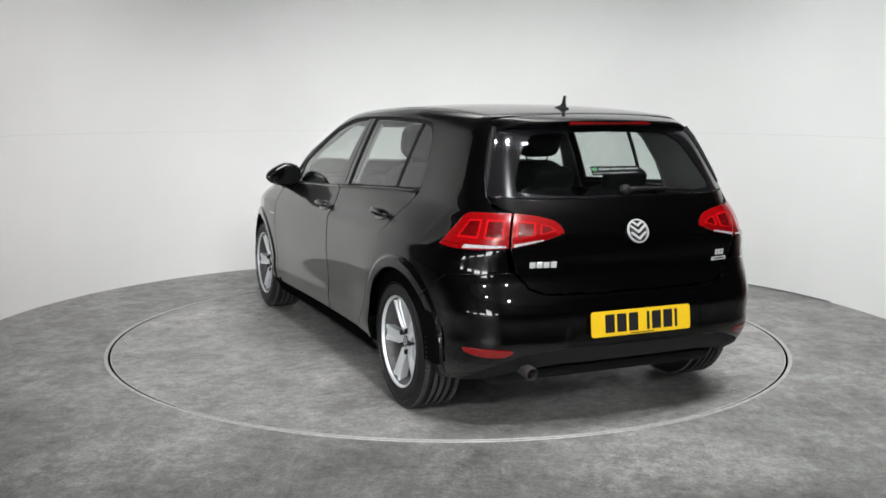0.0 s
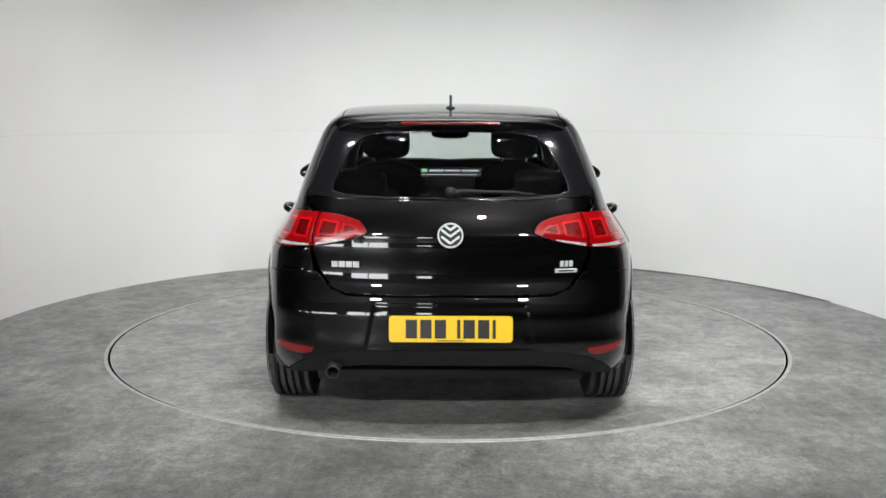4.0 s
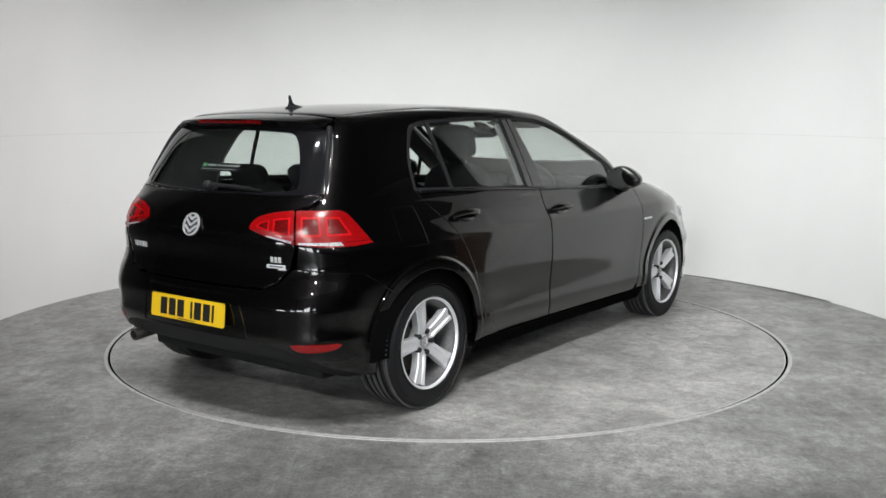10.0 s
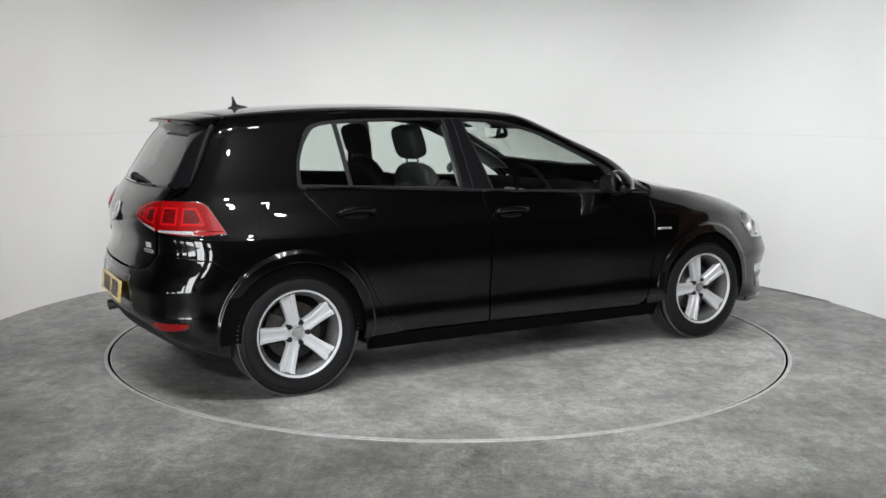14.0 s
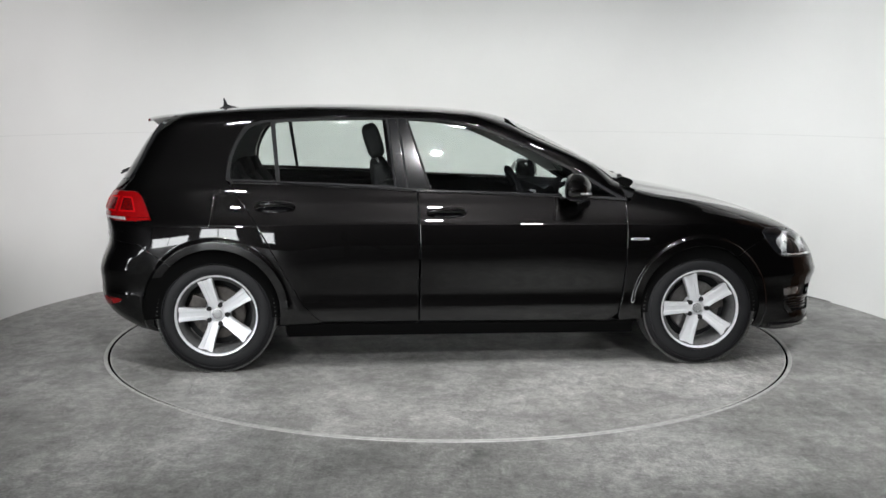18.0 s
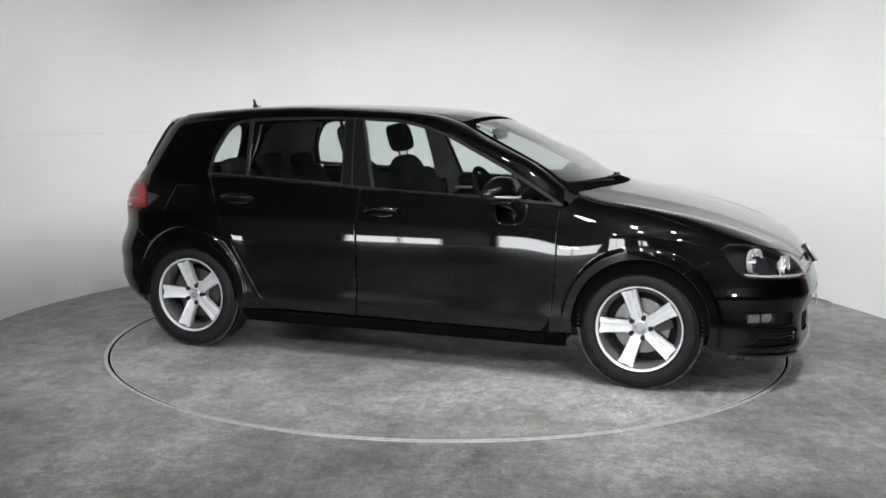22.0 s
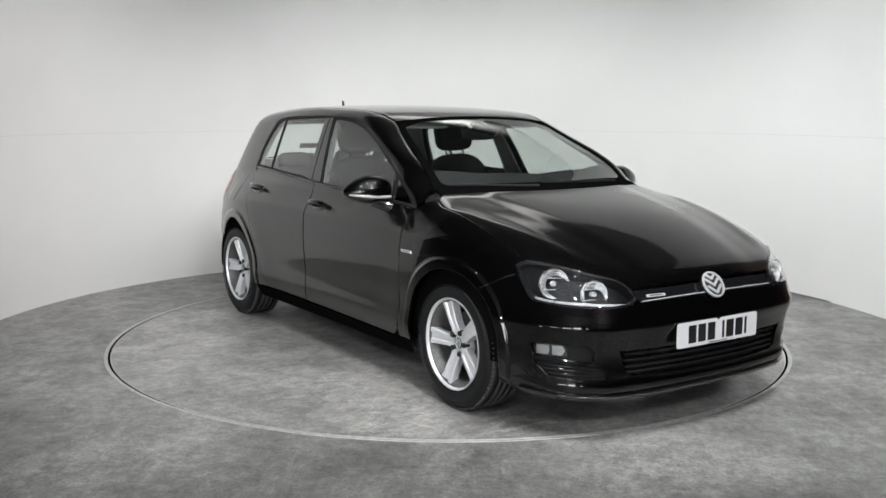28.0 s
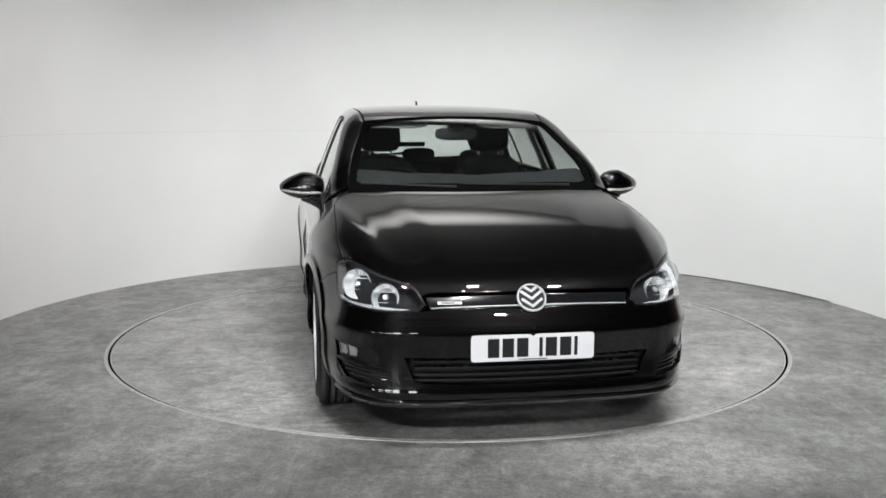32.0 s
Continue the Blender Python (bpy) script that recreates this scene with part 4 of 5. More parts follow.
def emblem(parent, r, m, thin=.004):
    """A round chrome badge: a ring with plain slanted bars."""
    ring = spin([(r * .86, 0), (r * .87, thin), (r * .96, thin), (r, thin * .5), (r, 0)], 40, axis="Z")
    bmesh.ops.transform(ring, matrix=m, verts=ring.verts)
    part("emblem_ring", ring, BADGE, parent, "chrome badge ring")
    for x0, y0, x1, y1 in ((-.68, .42, 0, -.10), (.68, .42, 0, -.10), (-.66, -.12, 0, -.64), (.66, -.12, 0, -.64), (-.40, .72, 0, .42), (.40, .72, 0, .42)):
        d, c = Vector((x1 - x0, y1 - y0, 0)) * r, Vector((x0 + x1, y0 + y1, 0)) * r / 2
        turn = Matrix.Translation(c + Vector((0, 0, thin / 2))) @ Matrix.Rotation(math.atan2(d.y, d.x), 4, "Z")
        bars = bmesh.new()
        bmesh.ops.create_cube(bars, size=1, matrix=m @ turn @ Matrix.Diagonal((d.length + r * .06, r * .17, thin, 1)))
        part("emblem_bar", bars, BADGE, parent, "plain chrome bar", smooth=False)


def plate(car, name, m, mat, label):
    """A number plate: board, screws and plain bars in place of its characters."""
    w, h = .52, .111
    outline = []
    for cx, cy, a0 in ((w / 2 - .012, h / 2 - .012, 0), (-w / 2 + .012, h / 2 - .012, 90), (-w / 2 + .012, -h / 2 + .012, 180), (w / 2 - .012, -h / 2 + .012, 270)):
        outline += [(cx + .012 * math.cos(radians(a0 + k * 30)), cy + .012 * math.sin(radians(a0 + k * 30))) for k in range(4)]
    board = part(name, prism(outline, .004, m), mat, car, label, smooth=False)
    x = -.190
    for k, wide in enumerate((.050, .050, .050, None, .016, .050, .050, .016)):
        if wide is None:
            x += .033
            continue
        part("plate_bar", box(x, x + wide - .002, -.0395, .0395, .004, .0050, m=m), INK, board, smooth=False)
        x += wide + .011
    part("plate_bar", box(-.06, .06, -.0515, -.0475, .004, .0046, m=m), INK, board, "small maker's line", smooth=False)
    for sx in (-.235, .235):
        part("screw", spin([(0, .0065), (.004, .0062), (.0055, .004)], 12, axis="Z"), mat, board).data.transform(m @ Matrix.Translation((sx, 0, 0)))
    return board


def on_body(s, z, side=1, lift=0.0):
    """The pose of a small thing on the body: its z axis points outwards, its y axis up."""
    p = around(np.array([[s, z]], float))
    n = normal(p)[0]
    p, n = Vector(p[0]), Vector(n)
    if side < 0:
        p.y, n.y = -p.y, -n.y
    up = (Vector((0, 0, 1)) - n * n.z).normalized()
    right = up.cross(n)
    m = Matrix((right, up, n)).transposed().to_4x4()
    m.translation = p + n * lift
    return m


def mirrors(car):
    for side in (1, -1):
        flip = Matrix.Diagonal((1, side, 1, 1))
        bm = bmesh.new()
        bmesh.ops.create_uvsphere(bm, u_segments=40, v_segments=24, radius=1)
        for v in bm.verts:
            x, y, z = v.co
            k = (abs(x) ** 2.3 + abs(y) ** 2.3 + abs(z) ** 2.5) ** (-1 / 2.35)
            x, y, z = x * k, y * k, z * k
            # blunt behind, drawn out ahead, lower towards the tip
            x = .10 * x if x > 0 else .045 * x
            high = .080 * (1 - .42 * max(0, y)) if z > 0 else .068 * (1 - .35 * max(0, y))
            v.co = (x + .585 - .035 * y, .122 * y + .899, high * z + .985 - .004 * y)
        bmesh.ops.transform(bm, matrix=flip, verts=bm.verts)
        bmesh.ops.recalc_face_normals(bm, faces=bm.faces)
        shell = part("door_mirror", bm, PAINT, car, "black door mirror with silver indicator strip")
        oval = [(.092 * abs(math.cos(a)) ** .62 * math.copysign(1, math.cos(a)), .054 * abs(math.sin(a)) ** .62 * math.copysign(1, math.sin(a))) for a in [2 * math.pi * (k + .5) / 32 for k in range(32)]]
        m = Matrix.Translation((.546, side * .896, .987)) @ Matrix.Rotation(radians(-4 * side), 4, "Z") @ Matrix.Rotation(radians(12), 4, "Y") @ Matrix(((0, 0, -1, 0), (-1, 0, 0, 0), (0, 1, 0, 0), (0, 0, 0, 1)))
        part("mirror_glass", prism(oval, .010, m), MIRROR, shell, "silvered mirror glass", smooth=False)
        line = []
        for k in range(13):
            v = -.80 + .14 * k
            x = .585 - .035 * v + .10 * max(0, 1 - abs(v) ** 2.35 - .12) ** (1 / 2.35)
            line.append((x - .010, side * (.899 + .122 * v), .958 + .012 * max(0, v)))
        part("indicator", tube([(x + .012, y, z) for x, y, z in line], [.004] + [.0075] * 11 + [.004], 8), CLEAR_STRIP, shell, "clear indicator strip")
        part("mirror_base", tube([(.62, side * .889, .937), (.635, side * .855, .925), (.66, side * .805, .905), (.67, side * .78, .895)], [.030, .030, .036, .045], 14), GLOSS_BLACK, shell)


def details(car):
    # door handles
    for s, z in ((-1.0, .888), (-.088, .853)):
        for side in (1, -1):
            m = on_body(s, z, side)
            cup = blob((.15, .062, .012), (0, -.002, .0), 2.4, 12)
            bmesh.ops.transform(cup, matrix=m, verts=cup.verts)
            grip_base = part("handle_recess", cup, GLOSS_BLACK, car, "shallow recess behind the handle")
            pts = [(-.098, 0, .004), (-.088, 0, .022), (-.06, .001, .033), (0, .002, .037), (.06, .001, .033), (.088, 0, .022), (.098, 0, .004)]
            bar = tube([m @ Vector(p) for p in pts], [.012, .0145, .0145, .0145, .0145, .0145, .012], 12)
            part("door_handle", bar, PAINT, car, "body-coloured bar handle")
    # fuel flap, on the right
    flap = bend([(-1.33, .805), (-1.33, .935), (-1.345, .955), (-1.46, .955), (-1.475, .935), (-1.475, .805), (-1.46, .787), (-1.345, .787)], 3, True)
    panel("fuel_flap", flap, PAINT, car, "round-cornered fuel flap", sides=(-1,), lift=.0022, depth=.004, soft=.003, gap=0)
    # badges
    for s, z, r in ((TAIL + .0001, .876, .055), (NOSE - .0001, .628, .063)):
        m = on_body(s, z, 1, .004 if s < 0 else .012)
        disc = part("badge", spin([(0, .001), (r * .8, .001), (r * .9, -.004), (r * .9, -.02)], 36, axis="Z"), MATT_BLACK, car, "round chrome badge with plain slanted bars")
        disc.data.transform(m)
        emblem(disc, r, m, .008)
    for s, z, side, w, h in ((-1.99, .752, -1, .060, .026), (-1.99, .722, -1, .098, .017), (-2.03, .748, 1, .125, .026), (2.17, .617, -1, .10, .013), (.962, .712, -1, .100, .012), (.962, .712, 1, .100, .012)):
        m = on_body(s, z, side, .001)
        if h > .02:
            k = 4 if w > .1 else 3
            for i in range(k):
                part("badge_bar", box(-w / 2 + i * w / k + .002, -w / 2 + (i + 1) * w / k - .002, -h / 2, h / 2, 0, .003, .0008, 1, m), BADGE, car, "chrome model lettering as a plain bar", smooth=False)
        else:
            b = part("badge_strip", box(-w / 2, w / 2, -h / 2, h / 2, 0, .003, .001, 1, m), BADGE, car, "small silver badge strip", smooth=False)
            part("badge_line", box(-w * .36, w * .36, -h * .2, h * .2, .003, .0034, m=m), INK, b, smooth=False)
    # number plates
    back = pose(-2.047, -.003, .4865) @ Matrix(((0, 0, -1, 0), (-1, 0, 0, 0), (0, 1, 0, 0), (0, 0, 0, 1))) @ pose(0, 0, 0, -6)
    plate(car, "number_plate", back, YELLOW, "yellow rear number plate with plain dark bars")
    ahead = pose(2.158, 0, .4365) @ Matrix(((0, 0, 1, 0), (1, 0, 0, 0), (0, 1, 0, 0), (0, 0, 0, 1)))
    plate(car, "number_plate", ahead, WHITE_PLATE, "white front number plate with plain dark bars")
    # roof aerial
    z = float(roof_z(-1.34, 0)) - .002
    fin = prism([(-.050, 0), (.058, 0), (.045, .010), (.010, .016), (-.012, .024), (-.030, .063), (-.036, .063), (-.034, .030), (-.040, .012)], .012, pose(-1.335, .006, z, 90, 0, 0), .003)
    aerial = part("roof_aerial", fin, MATT_BLACK, car, "short black roof aerial fin")
    part("aerial_base", blob((.125, .046, .024), (-1.333, 0, z), 2.2, 12), MATT_BLACK, aerial)
    # rear wiper
    m = on_body(TAIL + .001, 1.045, 1, .012)
    arm = part("rear_wiper", tube([m @ Vector(p) for p in ((.0, -.008, .0), (.05, .0, .008), (.30, -.004, .006))], [.014, .010, .005], 10), MATT_BLACK, car, "black rear wiper arm")
    part("wiper_blade", tube([m @ Vector(p) for p in ((.36, -.006, -.006), (.05, .002, .004))], .0055, 8), RUBBER, arm)
    part("wiper_pivot", blob((.045, .05, .045), m.translation, 2.2, 12), MATT_BLACK, arm)
    # front wipers at the foot of the windscreen
    for y0, y1, lift in ((.50, -.08, .003), (-.12, -.60, .002)):
        pts = []
        for k in range(7):
            y = y0 + (y1 - y0) * k / 6
            p = above(np.array([[1.045 - .335 * y * y - .035 * (k / 6), y]]))[0]
            pts.append((p[0], p[1], p[2] + lift))
        arm = part("front_wiper", tube(pts, [.008, .007, .006, .005, .005, .004, .004], 8), MATT_BLACK, car, "black windscreen wiper")
        part("wiper_blade", tube([(p[0] - .012, p[1] + .05, p[2] - .004) for p in pts[1:]], .006, 6), RUBBER, arm)
    # high brake light in the spoiler and the spoiler itself
    spoiler(car)
    # exhaust
    pipe = spin([(.025, 0), (.028, .001), (.030, .004), (.030, .20), (.025, .20), (.025, .0)], 24)
    bmesh.ops.transform(pipe, matrix=pose(-1.985, .505, .281, 6, 0, -90), verts=pipe.verts)
    part("exhaust_tip", pipe, RUST, car, "steel exhaust tailpipe")
    # sticker in the rear window
    m = on_body(TAIL + .03, 1.138, -1, -.012)
    st = part("window_sticker", box(-.155, .110, -.022, .022, -.001, 0, m=m), TRIM, car, "dark dealer sticker with pale bars", smooth=False)
    for a, b, c, d in ((-.115, -.055, .003, .012), (-.048, .02, .004, .011), (.026, .10, .004, .011), (-.15, .09, -.014, -.011)):
        part("sticker_bar", box(a, b, c, d, .0002, .001, m=m), STICKER, st, smooth=False)
    part("sticker_mark", box(-.15, -.125, .0, .016, .0002, .001, m=m), GREEN_INK, st, smooth=False)


def spoiler(car):
    bm = bmesh.new()
    rows = []
    for k in range(37):
        y = -.504 + .028 * k
        a = abs(y)
        tip = -1.785 + .45 * a ** 2 + .9 * a ** 6
        x0 = -1.585 + .03 * a ** 2
        front = above(np.array([[x0, y]]))[0][2]
        round_off = .6 * max(0, a - .40) ** 1.6
        end = float(roof_line(-1.79)) - .055 * y * y - .07 * a ** 4 - round_off
        mid = front * .5 + end * .5 + .003
        thick = .034 - .012 * max(0, a - .40) / .14
        cross = [(x0, front - .006), (x0, front), (x0 * .5 + tip * .5, mid), (tip + .02, end + .002), (tip, end - .003), (tip + .003, end - .010), (tip + .05, end - thick), (tip + .085, end - thick - .01)]
        rows.append([bm.verts.new((x, y, z)) for x, z in cross])
    for p, q in zip(rows, rows[1:]):
        for i in range(len(p) - 1):
            bm.faces.new((p[i], p[i + 1], q[i + 1], q[i]))
    bm.faces.new(rows[0])
    bm.faces.new(rows[-1][::-1])
    bmesh.ops.recalc_face_normals(bm, faces=bm.faces)
    sp = part("roof_spoiler", bm, PAINT, car, limit=40)
    for side in (1, -1):
        line = [on_body(s, z, side, .002).translation for s, z in ((-1.752, 1.318), (-1.762, 1.27), (-1.772, 1.20), (-1.782, 1.12), (-1.790, 1.06))]
        part("spoiler_fin", tube(line, [.014, .012, .010, .008, .004], 10), SEAL, sp, "black fin beside the rear window")
    pts = [(-1.772 + .15 * y * y, y, float(roof_line(-1.79)) - .016 - .055 * y * y) for y in np.linspace(-.215, .215, 13)]
    part("brake_light", tube(pts, .0085, 8), DEEP_RED, sp, "slim red high-level brake light")


def cabin(car):
    def seat(y, front=True):
        lean = Matrix.Rotation(radians(-17), 4, "Y")
        s = new("front_seat")
        s.parent = car
        tagged(s, "charcoal cloth front seat with headrest")
        part("seat_cushion", blob((.52, .50, .18), (-.02, y, .52), 3.5), FABRIC, s)
        part("backrest", blob((.15, .49, .64), (-.36, y, .80), 3.2, turn=lean), FABRIC, s)
        part("side_bolster", blob((.20, .10, .50), (-.32, y - .215, .78), 2.6, 14, lean), FABRIC, s)
        part("side_bolster", blob((.20, .10, .50), (-.32, y + .215, .78), 2.6, 14, lean), FABRIC, s)
        part("headrest", blob((.10, .268, .190), (-.475, y, 1.225), 4.2, turn=lean), FABRIC, s)
        for d in (-.07, .07):
            part("headrest_post", tube([(-.435, y + d, 1.07), (-.465, y + d, 1.16)], .006, 8), CHROME, s, "chrome headrest post")

    seat(.365)
    seat(-.365)
    b = new("rear_seat")
    b.parent = car
    tagged(b, "charcoal cloth rear bench with three headrests")
    part("seat_cushion", blob((.50, 1.28, .18), (-.88, 0, .50), 5), FABRIC, b)
    back = Matrix.Rotation(radians(-22), 4, "Y")
    for y, w in ((.44, .46), (0, .38), (-.44, .46)):
        part("backrest", blob((.15, w, .58), (-1.13, y, .75), 3.6, turn=back), FABRIC, b)
        part("headrest", blob((.085, .25 if y else .24, .12), (-1.25, y, 1.045 if y else 1.06), 4.0, 16, back), FABRIC, b)
    part("parcel_shelf", box(-1.80, -1.30, -.56, .56, .925, .945, .006), TRIM, car, "dark parcel shelf")
    # dashboard, steering wheel, mirror
    dash = bmesh.new()
    rows = []
    for k in range(31):
        y = -.72 + .048 * k
        hood = .035 * math.exp(-((y + .37) / .17) ** 4)
        cross = [(1.02, .915), (.90, .935), (.74, .945 + hood * .6), (.63, .945 + hood), (.575, .925 + hood), (.555, .86), (.52, .80), (.52, .70), (.60, .58), (.75, .45)]
        rows.append([dash.verts.new((x - .20 * y * y * .3, y, z)) for x, z in cross])
    for p, q in zip(rows, rows[1:]):
        for i in range(len(p) - 1):
            dash.faces.new((p[i], p[i + 1], q[i + 1], q[i]))
    bmesh.ops.recalc_face_normals(dash, faces=dash.faces)
    d = part("dashboard", dash, TRIM, car, "soft black dashboard")
    part("centre_display", box(.535, .56, -.13, .13, .76, .87, .008), GLOSS_BLACK, d, "dark centre screen")
    part("dash_trim", box(.512, .53, .18, .62, .80, .825, .004), SILVER_TRIM, d, "silver trim strip")
    for y in (.66, -.66, .17, -.17):
        part("air_vent", box(.535, .565, y - .05, y + .05, .83, .895, .008), SILVER_TRIM, d)
    part("centre_console", box(-.15, .60, -.10, .10, .40, .66, .03), TRIM, car)
    tilt = Matrix.Translation((.385, -.365, .905)) @ Matrix.Rotation(radians(64), 4, "Y")
    ring = [tilt @ Vector((.182 * math.cos(2 * math.pi * k / 40), .182 * math.sin(2 * math.pi * k / 40), 0)) for k in range(40)]
    w = part("steering_wheel", tube(ring, .0155, 10, True), TRIM, car, "black leather steering wheel")
    part("wheel_hub", blob((.15, .17, .06), tilt.translation, 2.6, 14, tilt.to_3x3().to_4x4()), TRIM, w)
    for a in (0, math.pi, -math.pi / 2 + math.pi):
        part("wheel_spoke", tube([tilt.translation, tilt @ Vector((.175 * math.sin(a) if abs(math.sin(a)) > .5 else 0, .175 * math.cos(a), 0))], .015, 8), SILVER_TRIM, w)
    part("steering_column", tube([tilt.translation, (.62, -.365, .80)], .05, 12), TRIM, w)
    mir = part("interior_mirror", blob((.035, .245, .075), (.335, 0, 1.262), 3.2, 14), GLOSS_BLACK, car, "black interior rear-view mirror")
    part("mirror_glass", box(-.0008, .0008, -.112, .112, -.028, .028, .0005, m=pose(.3160, 0, 1.262, 0, -9, 0)), MIRROR, mir)
    part("mirror_stalk", tube([(.345, 0, 1.27), (.355, 0, 1.30)], .014, 8), GLOSS_BLACK, mir)
    part("sensor_cover", blob((.11, .10, .024), (.335, 0, 1.305), 2.6, 12, Matrix.Rotation(radians(27), 4, "Y")), TRIM, mir)
    # linings
    inner_roof = GUTTER + [(-1.56, .30), (-1.565, 0)] + [(.262, 0), (.26, .25), (.255, .45)]
    centre_panel("headlining", inner_roof, LINING, car, "pale grey headlining", lay=above, lift=-.035, depth=0, soft=0, cell=.06)
    for y in (.33, -.33):
        part("sun_visor", blob((.16, .36, .020), (.20, y, 1.318), 3.5, 12, Matrix.Rotation(radians(15), 4, "Y")), LINING, car, "pale grey sun visor")
    card_f = [(-.20, .33), (-.18, .952), (.64, .920), (.85, .905), (.86, .60), (.83, .33)]
    card_r = [(-.27, .33), (-.28, .955), (-.60, .972), (-1.0, .990), (-1.2, .995), (-1.10, .80), (-.93, .50), (-.82, .33)]
    for line in (card_f, card_r):
        panel("door_card", line, TRIM, car, "dark door lining", lift=-.055, soft=0, cell=.05, depth=.04)
    for s in (-.02, -.75):
        for side in (1, -1):
            m = on_body(s, .87, side, -.105)
            rest = blob((.42, .05, .06), (0, 0, 0), 3, 10)
            bmesh.ops.transform(rest, matrix=m, verts=rest.verts)
            part("arm_rest", rest, TRIM, car)
            part("door_pull", tube([m @ Vector((.05, .075, -.02)), m @ Vector((.17, .075, -.02))], .009, 8), SILVER_TRIM, car, "silver inner door pull")
    panel("pillar_trim", [(-.345, .60), (-.355, .985), (-.395, 1.352), (-.290, 1.349), (-.175, .975), (-.18, .60)], LINING, car, "pale grey pillar trim", lift=-.045, soft=0, cell=.04)
    back_trim = [(-1.29, .95), (-1.285, 1.03), (-1.275, 1.155), (-1.215, 1.275), (-1.13, 1.350), (-1.3, 1.36), (-1.60, 1.34), (-1.70, 1.25), (-1.77, 1.05), (-1.70, .95)]
    panel("rear_pillar_trim", back_trim, LINING, car, "pale grey rear pillar trim", lift=-.04, soft=0, cell=.05)
    screen_trim = to_side(SCREEN_EDGE)[4:] + [(.235, 1.262), (.42, 1.175), (.575, 1.10), (.75, 1.0)]
    panel("screen_pillar_trim", screen_trim, LINING, car, "pale grey windscreen pillar trim", lift=-.022, soft=0, cell=.04)


def underside(car):
    part("floor_pan", box(-1.78, 1.95, -.60, .60, .19, .24, .02), MATT_BLACK, car, "dark underbody")
    part("side_pan", box(-.93, .93, -.80, .80, .20, .26, .01), MATT_BLACK, car)
    part("bulkhead", box(.93, .96, -.66, .66, .24, .90), MATT_BLACK, car)
    part("boot_floor", box(-1.86, -1.36, -.56, .56, .28, .62, .03), MATT_BLACK, car)
    for x in (AXLE, -AXLE):
        for side in (1, -1):
            liner = spin([(.385, .0), (.385, .27), (.25, .30)], 30, start=radians(-6), sweep=radians(192))
            bmesh.ops.transform(liner, matrix=pose(x, side * .56, ARCH_Z) if side > 0 else Matrix.Translation((x, -.56, ARCH_Z)) @ Matrix.Diagonal((1, -1, 1, 1)), verts=liner.verts)
            inner = spin([(.0, .0), (.385, .0)], 30, start=radians(-6), sweep=radians(192))
            bmesh.ops.transform(inner, matrix=Matrix.Translation((x, side * .56, ARCH_Z)), verts=inner.verts)
            part("wheel_arch_liner", join(liner, inner), LINER_AND_SHADE, car, "black wheel arch liner")
    part("front_closing", box(1.70, 2.0, -.62, .62, .20, .60, .05), MATT_BLACK, car)
    part("suspension_arm", tube([(-1.3, -.62, .28), (-1.3, .62, .28)], .04, 10), RUST, car)


def build_car():
    car = new("hatchback_car")
    tagged(car, "glossy black five-door hatchback standing on the turntable", "car")
    build_body(car)
    for x in (AXLE, -AXLE):
        for side in (1, -1):
            wheel(car, x, side)
    mirrors(car)
    details(car)
    cabin(car)
    underside(car)
    return car


# ---- the studio: floor with a round turntable, curved wall, dark hall behind the camera
TABLE_R = 2.032


